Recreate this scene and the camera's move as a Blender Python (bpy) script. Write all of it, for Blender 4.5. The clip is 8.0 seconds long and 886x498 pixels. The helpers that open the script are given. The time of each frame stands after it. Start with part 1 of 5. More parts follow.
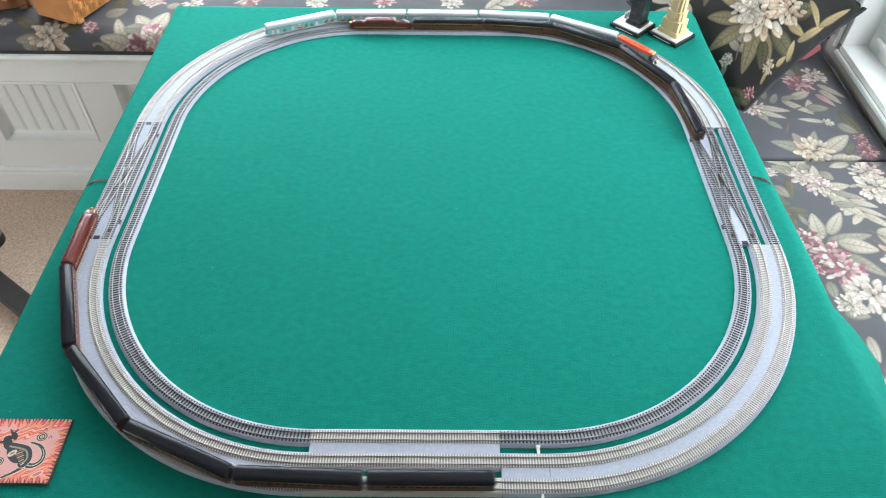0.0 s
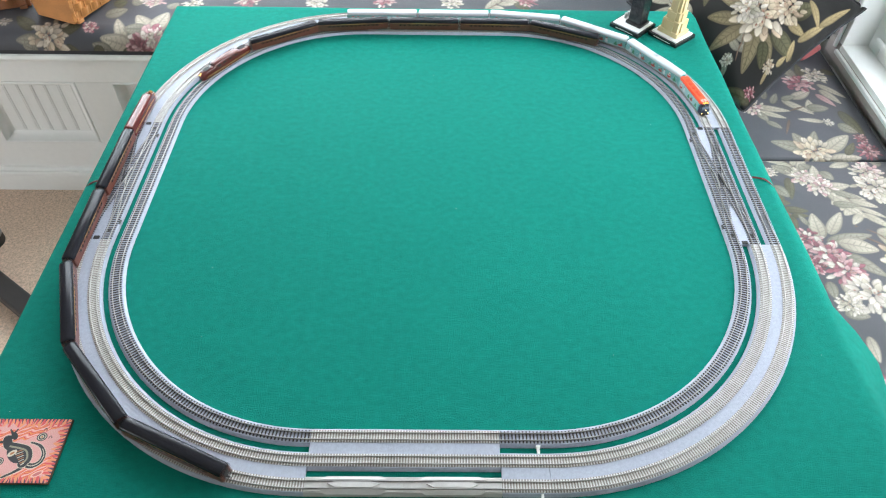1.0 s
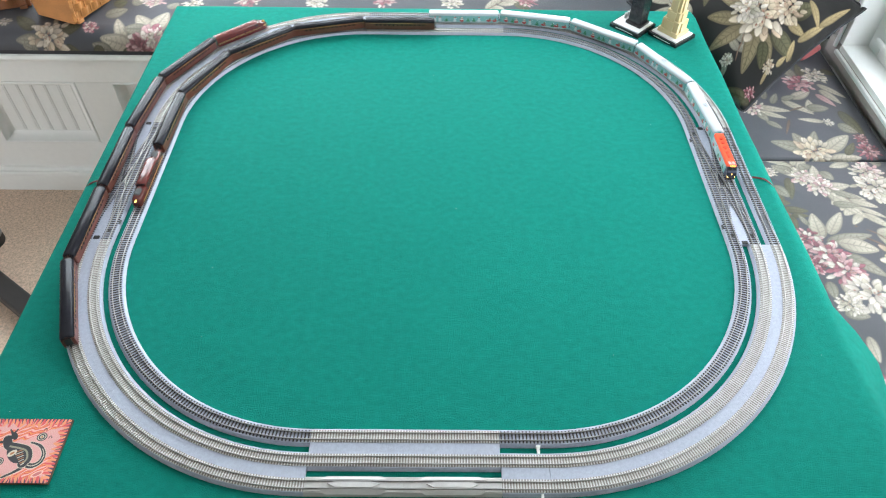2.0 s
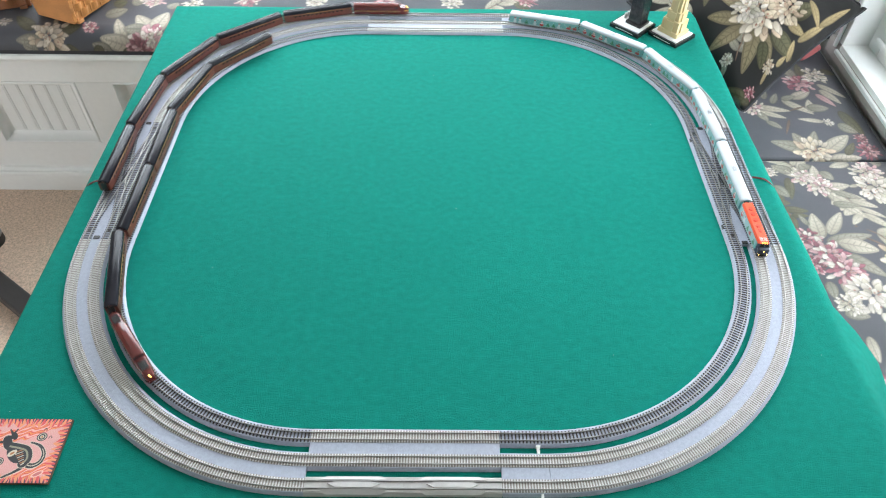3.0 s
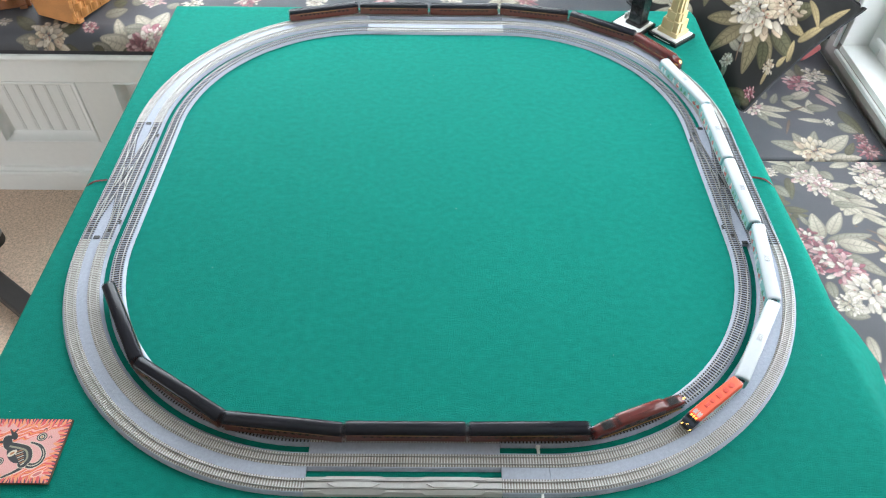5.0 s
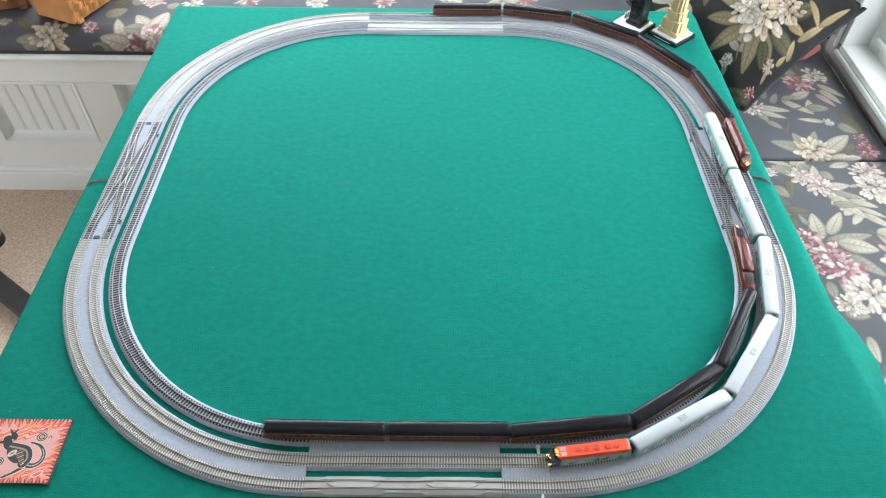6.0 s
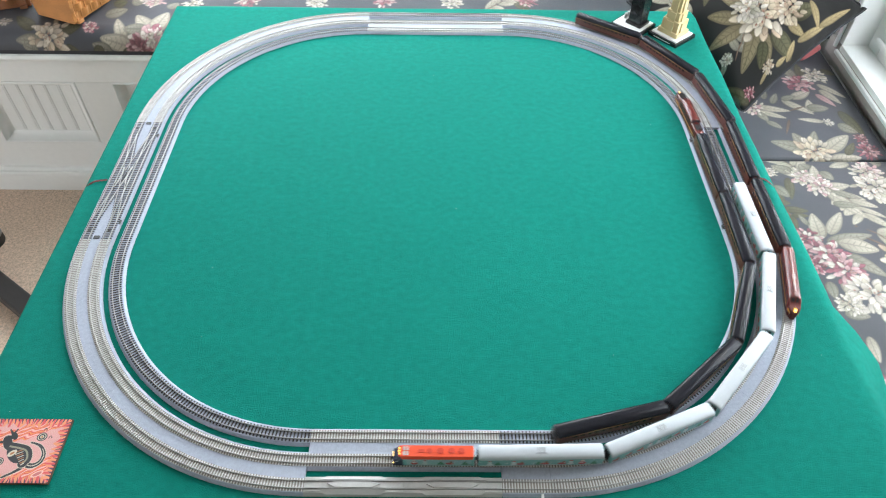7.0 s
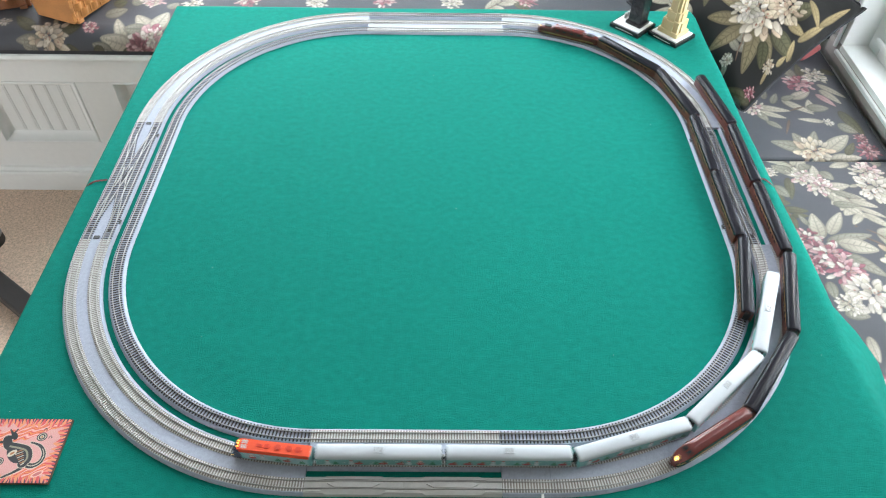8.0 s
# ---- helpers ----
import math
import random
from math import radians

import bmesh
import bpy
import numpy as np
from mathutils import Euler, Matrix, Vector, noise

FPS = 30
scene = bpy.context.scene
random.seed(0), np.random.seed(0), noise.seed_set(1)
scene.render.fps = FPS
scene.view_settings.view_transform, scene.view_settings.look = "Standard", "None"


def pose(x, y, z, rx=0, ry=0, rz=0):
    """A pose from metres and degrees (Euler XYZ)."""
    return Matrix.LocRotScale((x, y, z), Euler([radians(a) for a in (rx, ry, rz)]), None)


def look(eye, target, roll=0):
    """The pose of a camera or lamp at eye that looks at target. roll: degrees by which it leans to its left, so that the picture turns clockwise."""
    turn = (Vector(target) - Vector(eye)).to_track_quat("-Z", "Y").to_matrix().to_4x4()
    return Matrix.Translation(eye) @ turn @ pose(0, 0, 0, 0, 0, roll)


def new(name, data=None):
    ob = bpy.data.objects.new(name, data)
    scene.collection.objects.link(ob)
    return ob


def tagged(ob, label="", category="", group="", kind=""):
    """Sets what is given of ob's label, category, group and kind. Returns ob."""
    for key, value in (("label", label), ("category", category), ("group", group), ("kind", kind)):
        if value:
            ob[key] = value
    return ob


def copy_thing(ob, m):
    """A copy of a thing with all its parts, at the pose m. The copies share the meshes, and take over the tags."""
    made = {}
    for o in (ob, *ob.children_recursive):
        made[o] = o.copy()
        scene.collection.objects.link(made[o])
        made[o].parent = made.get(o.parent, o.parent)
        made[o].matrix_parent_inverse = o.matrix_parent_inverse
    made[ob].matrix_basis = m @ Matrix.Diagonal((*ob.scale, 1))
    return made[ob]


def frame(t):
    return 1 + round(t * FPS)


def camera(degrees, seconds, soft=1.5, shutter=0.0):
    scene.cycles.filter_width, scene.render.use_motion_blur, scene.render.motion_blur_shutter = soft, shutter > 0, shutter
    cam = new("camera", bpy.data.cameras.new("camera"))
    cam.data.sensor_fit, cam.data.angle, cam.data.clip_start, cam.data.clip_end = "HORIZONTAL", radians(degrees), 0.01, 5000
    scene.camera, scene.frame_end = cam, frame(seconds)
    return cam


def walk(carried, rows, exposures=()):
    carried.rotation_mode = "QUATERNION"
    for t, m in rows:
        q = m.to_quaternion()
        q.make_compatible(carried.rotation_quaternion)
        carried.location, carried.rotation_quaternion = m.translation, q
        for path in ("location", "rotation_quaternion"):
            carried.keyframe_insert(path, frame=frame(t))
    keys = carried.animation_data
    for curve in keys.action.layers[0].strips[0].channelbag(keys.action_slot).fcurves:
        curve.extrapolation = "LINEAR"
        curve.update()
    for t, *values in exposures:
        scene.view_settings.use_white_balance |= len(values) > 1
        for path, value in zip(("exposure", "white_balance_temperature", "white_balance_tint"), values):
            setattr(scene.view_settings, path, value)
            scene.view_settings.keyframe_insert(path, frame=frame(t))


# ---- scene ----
cam = camera(65.11, 8.0, soft=1.1, shutter=0.45)
EYE = (0.0101, -0.9301, 0.849)
AIM = (EYE[0] + 0.00736, EYE[1] + 0.66905, EYE[2] - 0.74319)
walk(cam, [(0.0, look(EYE, AIM, 0.93)), (8.0, look(EYE, AIM, 0.93))], exposures=[(0.0, 0.0), (8.0, 0.0)])

# ---- light: overcast daylight through a window in the right wall and a wide one over the far seat, plus an added fill ----
world = bpy.data.worlds.new("overcast_sky")
scene.world = world
world.use_nodes = True
wn = world.node_tree.nodes
sky = wn.new("ShaderNodeTexSky")
sky.sky_type, sky.sun_disc, sky.sun_elevation, sky.sun_rotation = "NISHITA", False, radians(42), radians(35)
world.node_tree.links.new(sky.outputs[0], wn["Background"].inputs[0])
wn["Background"].inputs[1].default_value = 0.12


def lamp_area(name, m, sx, sy, watts, colour):
    d = bpy.data.lights.new(name, "AREA")
    d.shape, d.size, d.size_y, d.energy, d.color = "RECTANGLE", sx, sy, watts, colour
    ob = new(name, d)
    ob.matrix_world = m
    return ob


sun_data = bpy.data.lights.new("sun", "SUN")
sun_data.energy, sun_data.angle, sun_data.color = 0.6, radians(12), (1, 0.96, 0.9)
new("sun", sun_data).matrix_world = look((0, 0, 5), (-2.4, -3.2, 1.4))

# ---- sizes: table top is z 0, floor below it ----
FLOOR, SEAT, CUSHION, CEILING = -0.73, -0.226, -0.16, 1.75
WALL_X, WALL_Y = 1.10, 1.28
lamp_area("window_daylight", look((-0.40, WALL_Y + 0.05, 0.74), (-0.1, 0.0, 0.1)), 2.1, 1.2, 69, (0.86, 0.95, 1.0))
lamp_area("side_window_daylight", look((WALL_X + 0.16, 0.10, 0.60), (0.0, 0.10, 0.2)), 1.02, 1.2, 33, (0.86, 0.95, 1.0))
# added fill from the west, to brighten the seat panels and carpet
lamp_area("west_fill_light", look((-3.14, -1.45, -0.10), (-0.9, 0.6, -0.35)), 1.3, 1.05, 34, (0.92, 0.97, 1.0))


# ---- materials ----
def mat(name, colour, rough=0.6, metal=0.0, vary=0.12, scale=40.0, fine=400.0, bump=0.15, depth=0.001, coat=0.0, per_object=0.0, sheen=0.0):
    """A surface with variation at two scales and fine relief."""
    m = bpy.data.materials.new(name)
    m.use_nodes = True
    t = m.node_tree
    n, ln = t.nodes, t.links
    p = n["Principled BSDF"]
    co = n.new("ShaderNodeTexCoord")
    big, small = n.new("ShaderNodeTexNoise"), n.new("ShaderNodeTexNoise")
    big.inputs["Scale"].default_value, small.inputs["Scale"].default_value = scale, fine
    big.inputs["Detail"].default_value = 4
    small.inputs["Detail"].default_value = 3
    ln.new(co.outputs["Object"], big.inputs["Vector"])
    ln.new(co.outputs["Object"], small.inputs["Vector"])
    add = n.new("ShaderNodeMath")
    add.operation = "ADD"
    ln.new(big.outputs[0], add.inputs[0])
    ln.new(small.outputs[0], add.inputs[1])
    ramp = n.new("ShaderNodeMapRange")
    ramp.inputs["From Min"].default_value, ramp.inputs["From Max"].default_value = 0.6, 1.4
    ramp.inputs["To Min"].default_value, ramp.inputs["To Max"].default_value = 1 - vary, 1 + vary
    ln.new(add.outputs[0], ramp.inputs["Value"])
    hsv = n.new("ShaderNodeHueSaturation")
    hsv.inputs["Color"].default_value = (*colour, 1)
    last = ramp.outputs[0]
    if per_object:
        info = n.new("ShaderNodeObjectInfo")
        isl = n.new("ShaderNodeMapRange")
        isl.inputs["To Min"].default_value, isl.inputs["To Max"].default_value = 1 - per_object, 1 + per_object
        ln.new(info.outputs["Random"], isl.inputs["Value"])
        mul = n.new("ShaderNodeMath")
        mul.operation = "MULTIPLY"
        ln.new(last, mul.inputs[0])
        ln.new(isl.outputs[0], mul.inputs[1])
        last = mul.outputs[0]
    ln.new(last, hsv.inputs["Value"])
    ln.new(hsv.outputs[0], p.inputs["Base Color"])
    p.inputs["Roughness"].default_value, p.inputs["Metallic"].default_value = rough, metal
    p.inputs["Coat Weight"].default_value = coat
    p.inputs["Sheen Weight"].default_value = sheen
    if bump:
        b = n.new("ShaderNodeBump")
        b.inputs["Strength"].default_value, b.inputs["Distance"].default_value = bump, depth
        ln.new(small.outputs[0], b.inputs["Height"])
        ln.new(b.outputs[0], p.inputs["Normal"])
    return m


def mat_print(name, rough=0.8, weave=900.0, bump=0.3, coat=0.0):
    """Printed colours carried by the mesh, over a fine weave."""
    m = mat(name, (0.5, 0.5, 0.5), rough, 0, 0.08, 30, weave, bump, 0.0006, coat)
    n, ln = m.node_tree.nodes, m.node_tree.links
    at = n.new("ShaderNodeAttribute")
    at.attribute_name = "print"
    ln.new(at.outputs["Color"], n["Hue/Saturation/Value"].inputs["Color"])
    return m


def mat_glow(name, colour, strength):
    m = bpy.data.materials.new(name)
    m.use_nodes = True
    p = m.node_tree.nodes["Principled BSDF"]
    p.inputs["Base Color"].default_value = (*colour, 1)
    p.inputs["Emission Color"].default_value = (*colour, 1)
    p.inputs["Emission Strength"].default_value = strength
    return m


FELT = mat("green_felt", (0.0035, 0.178, 0.136), 0.95, 0, 0.20, 75, 640, 0.9, 0.0013)
FELT.node_tree.nodes["Principled BSDF"].inputs["Specular IOR Level"].default_value = 0.12
_nap = FELT.node_tree.nodes.new("ShaderNodeMapping")
_nap.inputs["Scale"].default_value = (1.0, 1.35, 1.0)
_co = [k for k in FELT.node_tree.nodes if k.type == "TEX_COORD"][0]
FELT.node_tree.links.new(_co.outputs["Object"], _nap.inputs["Vector"])
for _k in [k for k in FELT.node_tree.nodes if k.type == "TEX_NOISE"]:
    FELT.node_tree.links.new(_nap.outputs[0], _k.inputs["Vector"])
CARPET = mat("beige_carpet", (0.62, 0.46, 0.355), 0.98, 0, 0.42, 140, 320, 0.9, 0.004, sheen=0.1)
WHITE = mat("white_paint", (0.74, 0.74, 0.73), 0.45, 0, 0.03, 3, 60, 0.06, 0.001)
# casing boards are a darker taupe than the white sashes and sill
CASINGTAUPE = mat("taupe_casing", (0.42, 0.372, 0.352), 0.5, 0, 0.10, 12, 120, 0.10, 0.001)
WALLPAINT = mat("wall_paint", (0.50, 0.48, 0.43), 0.8, 0, 0.04, 2, 80, 0.1, 0.001)
CEILPAINT = mat("ceiling_paint", (0.62, 0.61, 0.58), 0.9, 0, 0.03, 2, 90, 0.1, 0.001)
BALLAST = mat("grey_roadbed", (0.365, 0.39, 0.468), 0.80, 0, 0.16, 220, 1700, 0.45, 0.0006)
BALLAST.node_tree.nodes["Principled BSDF"].inputs["Specular IOR Level"].default_value = 0.08
CONCRETE = mat("concrete_sleepers", (0.58, 0.57, 0.56), 0.65, 0, 0.12, 60, 900, 0.2, 0.0003)
# brown ballast tone, darkened to hold the shade between the sleepers
SHADEDBALLAST = mat("brown_grey_shaded_ballast", (0.25, 0.22, 0.20), 0.8, 0, 0.3, 80, 1500, 0.5, 0.0005)
WOODTIE = mat("brown_sleepers", (0.030, 0.022, 0.020), 0.6, 0, 0.25, 80, 900, 0.2, 0.0003)
RAIL = mat("nickel_rail", (0.47, 0.46, 0.45), 0.46, 1.0, 0.25, 60, 700, 0.05, 0.0002)
PALEGREY = mat("pale_grey_plastic", (0.44, 0.425, 0.415), 0.55, 0, 0.14, 60, 900, 0.1, 0.0003)
DARKPLASTIC = mat("black_plastic", (0.018, 0.018, 0.020), 0.4, 0, 0.2, 60, 900, 0.05, 0.0003)
TUSCAN = mat("maroon_brown_paint", (0.115, 0.030, 0.018), 0.34, 0, 0.12, 60, 700, 0.03, 0.0002, 0.25)
TUSCAN_RED = mat("tuscan_red_paint", (0.105, 0.015, 0.013), 0.24, 0, 0.12, 60, 700, 0.03, 0.0002, 0.3)
ROOFDARK = mat("blue_black_roof", (0.013, 0.013, 0.018), 0.21, 0, 0.2, 60, 600, 0.04, 0.0002, 0.0)
ROOFDARK.node_tree.nodes["Principled BSDF"].inputs["Specular IOR Level"].default_value = 0.20
GOLD = mat("gold_stripe", (0.34, 0.21, 0.06), 0.45, 0, 0.1, 80, 900, 0.0)
BRASS = mat("gold_nose_paint", (0.48, 0.22, 0.04), 0.3, 0, 0.1, 80, 900, 0.0)
GLASS_DARK = mat("tinted_glazing", (0.02, 0.022, 0.025), 0.12, 0, 0.2, 80, 900, 0.0)
STEEL = mat("dull_steel", (0.35, 0.35, 0.36), 0.4, 0.9, 0.15, 80, 900, 0.05, 0.0002)
ORANGE = mat("orange_red_paint", (0.78, 0.075, 0.022), 0.38, 0, 0.08, 60, 700, 0.03, 0.0002, 0.2)
TEAL = mat("teal_paint", (0.16, 0.42, 0.42), 0.4, 0, 0.1, 60, 700, 0.03, 0.0002, 0.2)
WHITEROOF = mat("white_roof_paint", (0.46, 0.485, 0.52), 0.45, 0, 0.05, 60, 700, 0.03, 0.0002, 0.0)
NAVY = mat("navy_paint", (0.018, 0.028, 0.060), 0.35, 0, 0.15, 60, 700, 0.03, 0.0002, 0.2)
ORANGE_DEEP = mat("deep_orange_red_paint", (0.58, 0.040, 0.015), 0.42, 0, 0.1, 60, 700, 0.03, 0.0002, 0.1)
ARTSIDE = mat_print("printed_coach_side", 0.4, 900, 0.0, 0.2)
HEADLIGHT = mat_glow("headlight_glow", (1.0, 0.60, 0.16), 4.0)
AMBER = mat_glow("amber_marker_glow", (1.0, 0.42, 0.08), 1.6)
TAN = mat("tan_brick_plastic", (0.62, 0.49, 0.27), 0.32, 0, 0.05, 60, 900, 0.0)
BLACKBRICK = mat("black_brick_plastic", (0.015, 0.015, 0.017), 0.25, 0, 0.2, 60, 900, 0.0)
WHITEBRICK = mat("white_brick_plastic", (0.72, 0.72, 0.70), 0.3, 0, 0.05, 60, 900, 0.0)
FABRIC = mat_print("floral_fabric", 0.58, 1100, 0.4)
FABRIC.node_tree.nodes["Principled BSDF"].inputs["Sheen Weight"].default_value = 0.07
FABRIC.node_tree.nodes["Principled BSDF"].inputs["Specular IOR Level"].default_value = 0.42
# floral fabric again, gloss cut so that the pillow's front looks shaded
SHADEDFABRIC = mat_print("floral_fabric_shaded", 0.85, 1100, 0.4)
SHADEDFABRIC.node_tree.nodes["Principled BSDF"].inputs["Specular IOR Level"].default_value = 0.15
PINKCLOTH = mat("dusty_red_cloth", (0.34, 0.085, 0.085), 0.9, 0, 0.15, 20, 900, 0.3, 0.0006)
COASTERPRINT = mat_print("coaster_print", 0.35, 700, 0.05, 0.3)
CORK = mat("dark_cork", (0.10, 0.06, 0.04), 0.9, 0, 0.3, 80, 700, 0.3, 0.0005)
OAK = mat("honey_oak", (0.54, 0.235, 0.075), 0.55, 0, 0.30, 18, 300, 0.15, 0.0006, 0.0, 0.18)
DARKOAK = mat("dark_oak", (0.27, 0.11, 0.05), 0.45, 0, 0.22, 18, 300, 0.15, 0.0006, 0.2, 0.10)
CHAIRPAINT = mat("black_stained_wood", (0.018, 0.015, 0.015), 0.6, 0, 0.25, 18, 300, 0.1, 0.0005, 0.0)
WIRE_RED = mat("red_wire", (0.18, 0.022, 0.02), 0.4, 0, 0.1, 60, 900, 0.0)
WIRE_BLACK = mat("black_wire", (0.02, 0.015, 0.015), 0.4, 0, 0.1, 60, 900, 0.0)
TABLEWOOD = mat("brown_table_wood", (0.22, 0.12, 0.06), 0.5, 0, 0.2, 12, 200, 0.1, 0.0008)
GLASS = bpy.data.materials.new("window_glass")
GLASS.use_nodes = True
_g = GLASS.node_tree.nodes["Principled BSDF"]
_g.inputs["Transmission Weight"].default_value, _g.inputs["Roughness"].default_value, _g.inputs["IOR"].default_value = 1.0, 0.0, 1.45


# ---- building helpers ----
def thing(name, loc=(0, 0, 0), rz=0.0, label="", category="", group="", kind=""):
    ob = new(name)
    ob.empty_display_size = 0.02
    ob.matrix_world = pose(*loc, 0, 0, rz)
    return tagged(ob, label, category, group, kind)


def mesh_of(name, verts, faces, material, smooth=False):
    me = bpy.data.meshes.new(name)
    me.from_pydata([tuple(v) for v in verts], [], faces)
    me.materials.append(material)
    if smooth:
        me.shade_smooth()
    return me


def part(name, bm, material, parent=None, label=""):
    """One mesh object, from a bmesh or a mesh, under a thing or a part."""
    if isinstance(bm, bmesh.types.BMesh):
        me = bpy.data.meshes.new(name)
        bm.to_mesh(me)
        bm.free()
        me.materials.append(material)
    else:
        me = bm
    ob = new(name, me)
    if parent is not None:
        ob.parent = parent
    return tagged(ob, label)


def add_box(bm, x0, x1, y0, y1, z0, z1, bevel=0.0, taper=1.0):
    vs = []
    cx, cy = (x0 + x1) / 2, (y0 + y1) / 2
    for z, k in ((z0, 1.0), (z1, taper)):
        for x, y in ((x0, y0), (x1, y0), (x1, y1), (x0, y1)):
            vs.append(bm.verts.new((cx + (x - cx) * k, cy + (y - cy) * k, z)))
    fs = [(3, 2, 1, 0), (4, 5, 6, 7), (0, 1, 5, 4), (1, 2, 6, 5), (2, 3, 7, 6), (3, 0, 4, 7)]
    made = [bm.faces.new([vs[i] for i in f]) for f in fs]
    if bevel:
        es = list({e for f in made for e in f.edges})
        bmesh.ops.bevel(bm, geom=es, offset=bevel, segments=2, affect="EDGES", profile=0.5)
    return bm


def box(x0, x1, y0, y1, z0, z1, bevel=0.0, taper=1.0):
    return add_box(bmesh.new(), x0, x1, y0, y1, z0, z1, bevel, taper)


def loft(rings, cap=True, closed=True):
    """A skin over rings of equally many points."""
    bm = bmesh.new()
    rows = [[bm.verts.new(p) for p in r] for r in rings]
    n = len(rings[0])
    for a, b in zip(rows, rows[1:]):
        for i in range(n if closed else n - 1):
            j = (i + 1) % n
            bm.faces.new((a[i], a[j], b[j], b[i]))
    if cap:
        bm.faces.new(list(reversed(rows[0])))
        bm.faces.new(rows[-1])
    bmesh.ops.recalc_face_normals(bm, faces=bm.faces)
    return bm


def soft(bm, limit=35):
    """Smooth shading but for sharp edges."""
    for f in bm.faces:
        f.smooth = True
    for e in bm.edges:
        e.smooth = len(e.link_faces) == 2 and e.calc_face_angle(0) < radians(limit)
    return bm


def cyl(p, axis, r, length, seg=16, r2=None):
    """A round bar centred at p along an axis."""
    bm = bmesh.new()
    bmesh.ops.create_cone(bm, cap_ends=True, segments=seg, radius1=r, radius2=r if r2 is None else r2, depth=length)
    q = Vector((0, 0, 1)).rotation_difference(Vector(axis)).to_matrix().to_4x4()
    bmesh.ops.transform(bm, matrix=Matrix.Translation(p) @ q, verts=bm.verts)
    return soft(bm, 50)


def tube(pts, r, seg=6):
    rings = []
    for i, p in enumerate(pts):
        d = (Vector(pts[min(i + 1, len(pts) - 1)]) - Vector(pts[max(i - 1, 0)])).normalized()
        a = d.orthogonal().normalized() if abs(d.z) > 0.95 else d.cross(Vector((0, 0, 1))).normalized()
        b = d.cross(a)
        rings.append([tuple(Vector(p) + r * (math.cos(k * math.tau / seg) * a + math.sin(k * math.tau / seg) * b)) for k in range(seg)])
    return soft(loft(rings), 60)


def sheet(name, X, Y, Z, material, colours=None, under=0.0):
    """A fine grid of points; colours are its print; under gives it a thickness."""
    r, c = X.shape
    v = np.stack([X, Y, Z], -1).reshape(-1, 3)
    i = np.arange(r * c).reshape(r, c)
    f = np.stack([i[:-1, :-1], i[:-1, 1:], i[1:, 1:], i[1:, :-1]], -1).reshape(-1, 4)
    me = bpy.data.meshes.new(name)
    me.vertices.add(len(v))
    me.vertices.foreach_set("co", v.ravel())
    me.loops.add(f.size)
    me.loops.foreach_set("vertex_index", f.ravel())
    me.polygons.add(len(f))
    me.polygons.foreach_set("loop_start", np.arange(0, f.size, 4))
    me.update(calc_edges=True)
    if colours is not None:
        at = me.color_attributes.new("print", "FLOAT_COLOR", "POINT")
        at.data.foreach_set("color", np.concatenate([colours.reshape(-1, 3), np.ones((r * c, 1))], 1).astype(np.float32).ravel())
    me.materials.append(material)
    me.shade_smooth()
    return me


# ---- the room ----
def setting(name, bm, material, label, category):
    return tagged(part(name, bm, material), label, category, "", "structure")


def wall_with_opening(name, axis, at, thick, lo, hi, z0, z1, o0, o1, oz0, oz1, label):
    bm = bmesh.new()
    for a0, a1, b0, b1 in ((lo, o0, z0, z1), (o1, hi, z0, z1), (o0, o1, z0, oz0), (o0, o1, oz1, z1)):
        if axis == "x":
            add_box(bm, at, at + thick, a0, a1, b0, b1)
        else:
            add_box(bm, a0, a1, at, at + thick, b0, b1)
    return setting(name, bm, WALLPAINT, label, "wall")


def room():
    setting("floor", box(-3.2, 1.3, -3.2, 1.5, FLOOR - 0.05, FLOOR), CARPET, "beige looped carpet covering the floor", "carpet")
    setting("ceiling", box(-3.2, 1.3, -3.2, 1.5, CEILING, CEILING + 0.1), CEILPAINT, "plain pale ceiling", "ceiling")
    wall_with_opening("wall_north", "y", WALL_Y, 0.14, -3.2, 1.3, FLOOR, CEILING, -1.50, 0.66, 0.10, 1.50, "light wall with a wide window over the seat")
    wall_with_opening("wall_east", "x", WALL_X, 0.14, -3.2, WALL_Y, FLOOR, CEILING, -0.42, 0.636, -0.105, 1.30, "light wall with a low window beside the seat")
    # unseen wall; its opening is added only to let the fill lamp in
    wall_with_opening("wall_west", "x", -3.3, 0.1, -3.2, 1.5, FLOOR, CEILING, -2.15, -0.75, -0.66, 0.46, "unseen light wall with an opening added for the fill lamp")
    setting("wall_south", box(-3.2, 1.1, -3.3, -3.2, FLOOR, CEILING), WALLPAINT, "plain light painted wall", "wall")


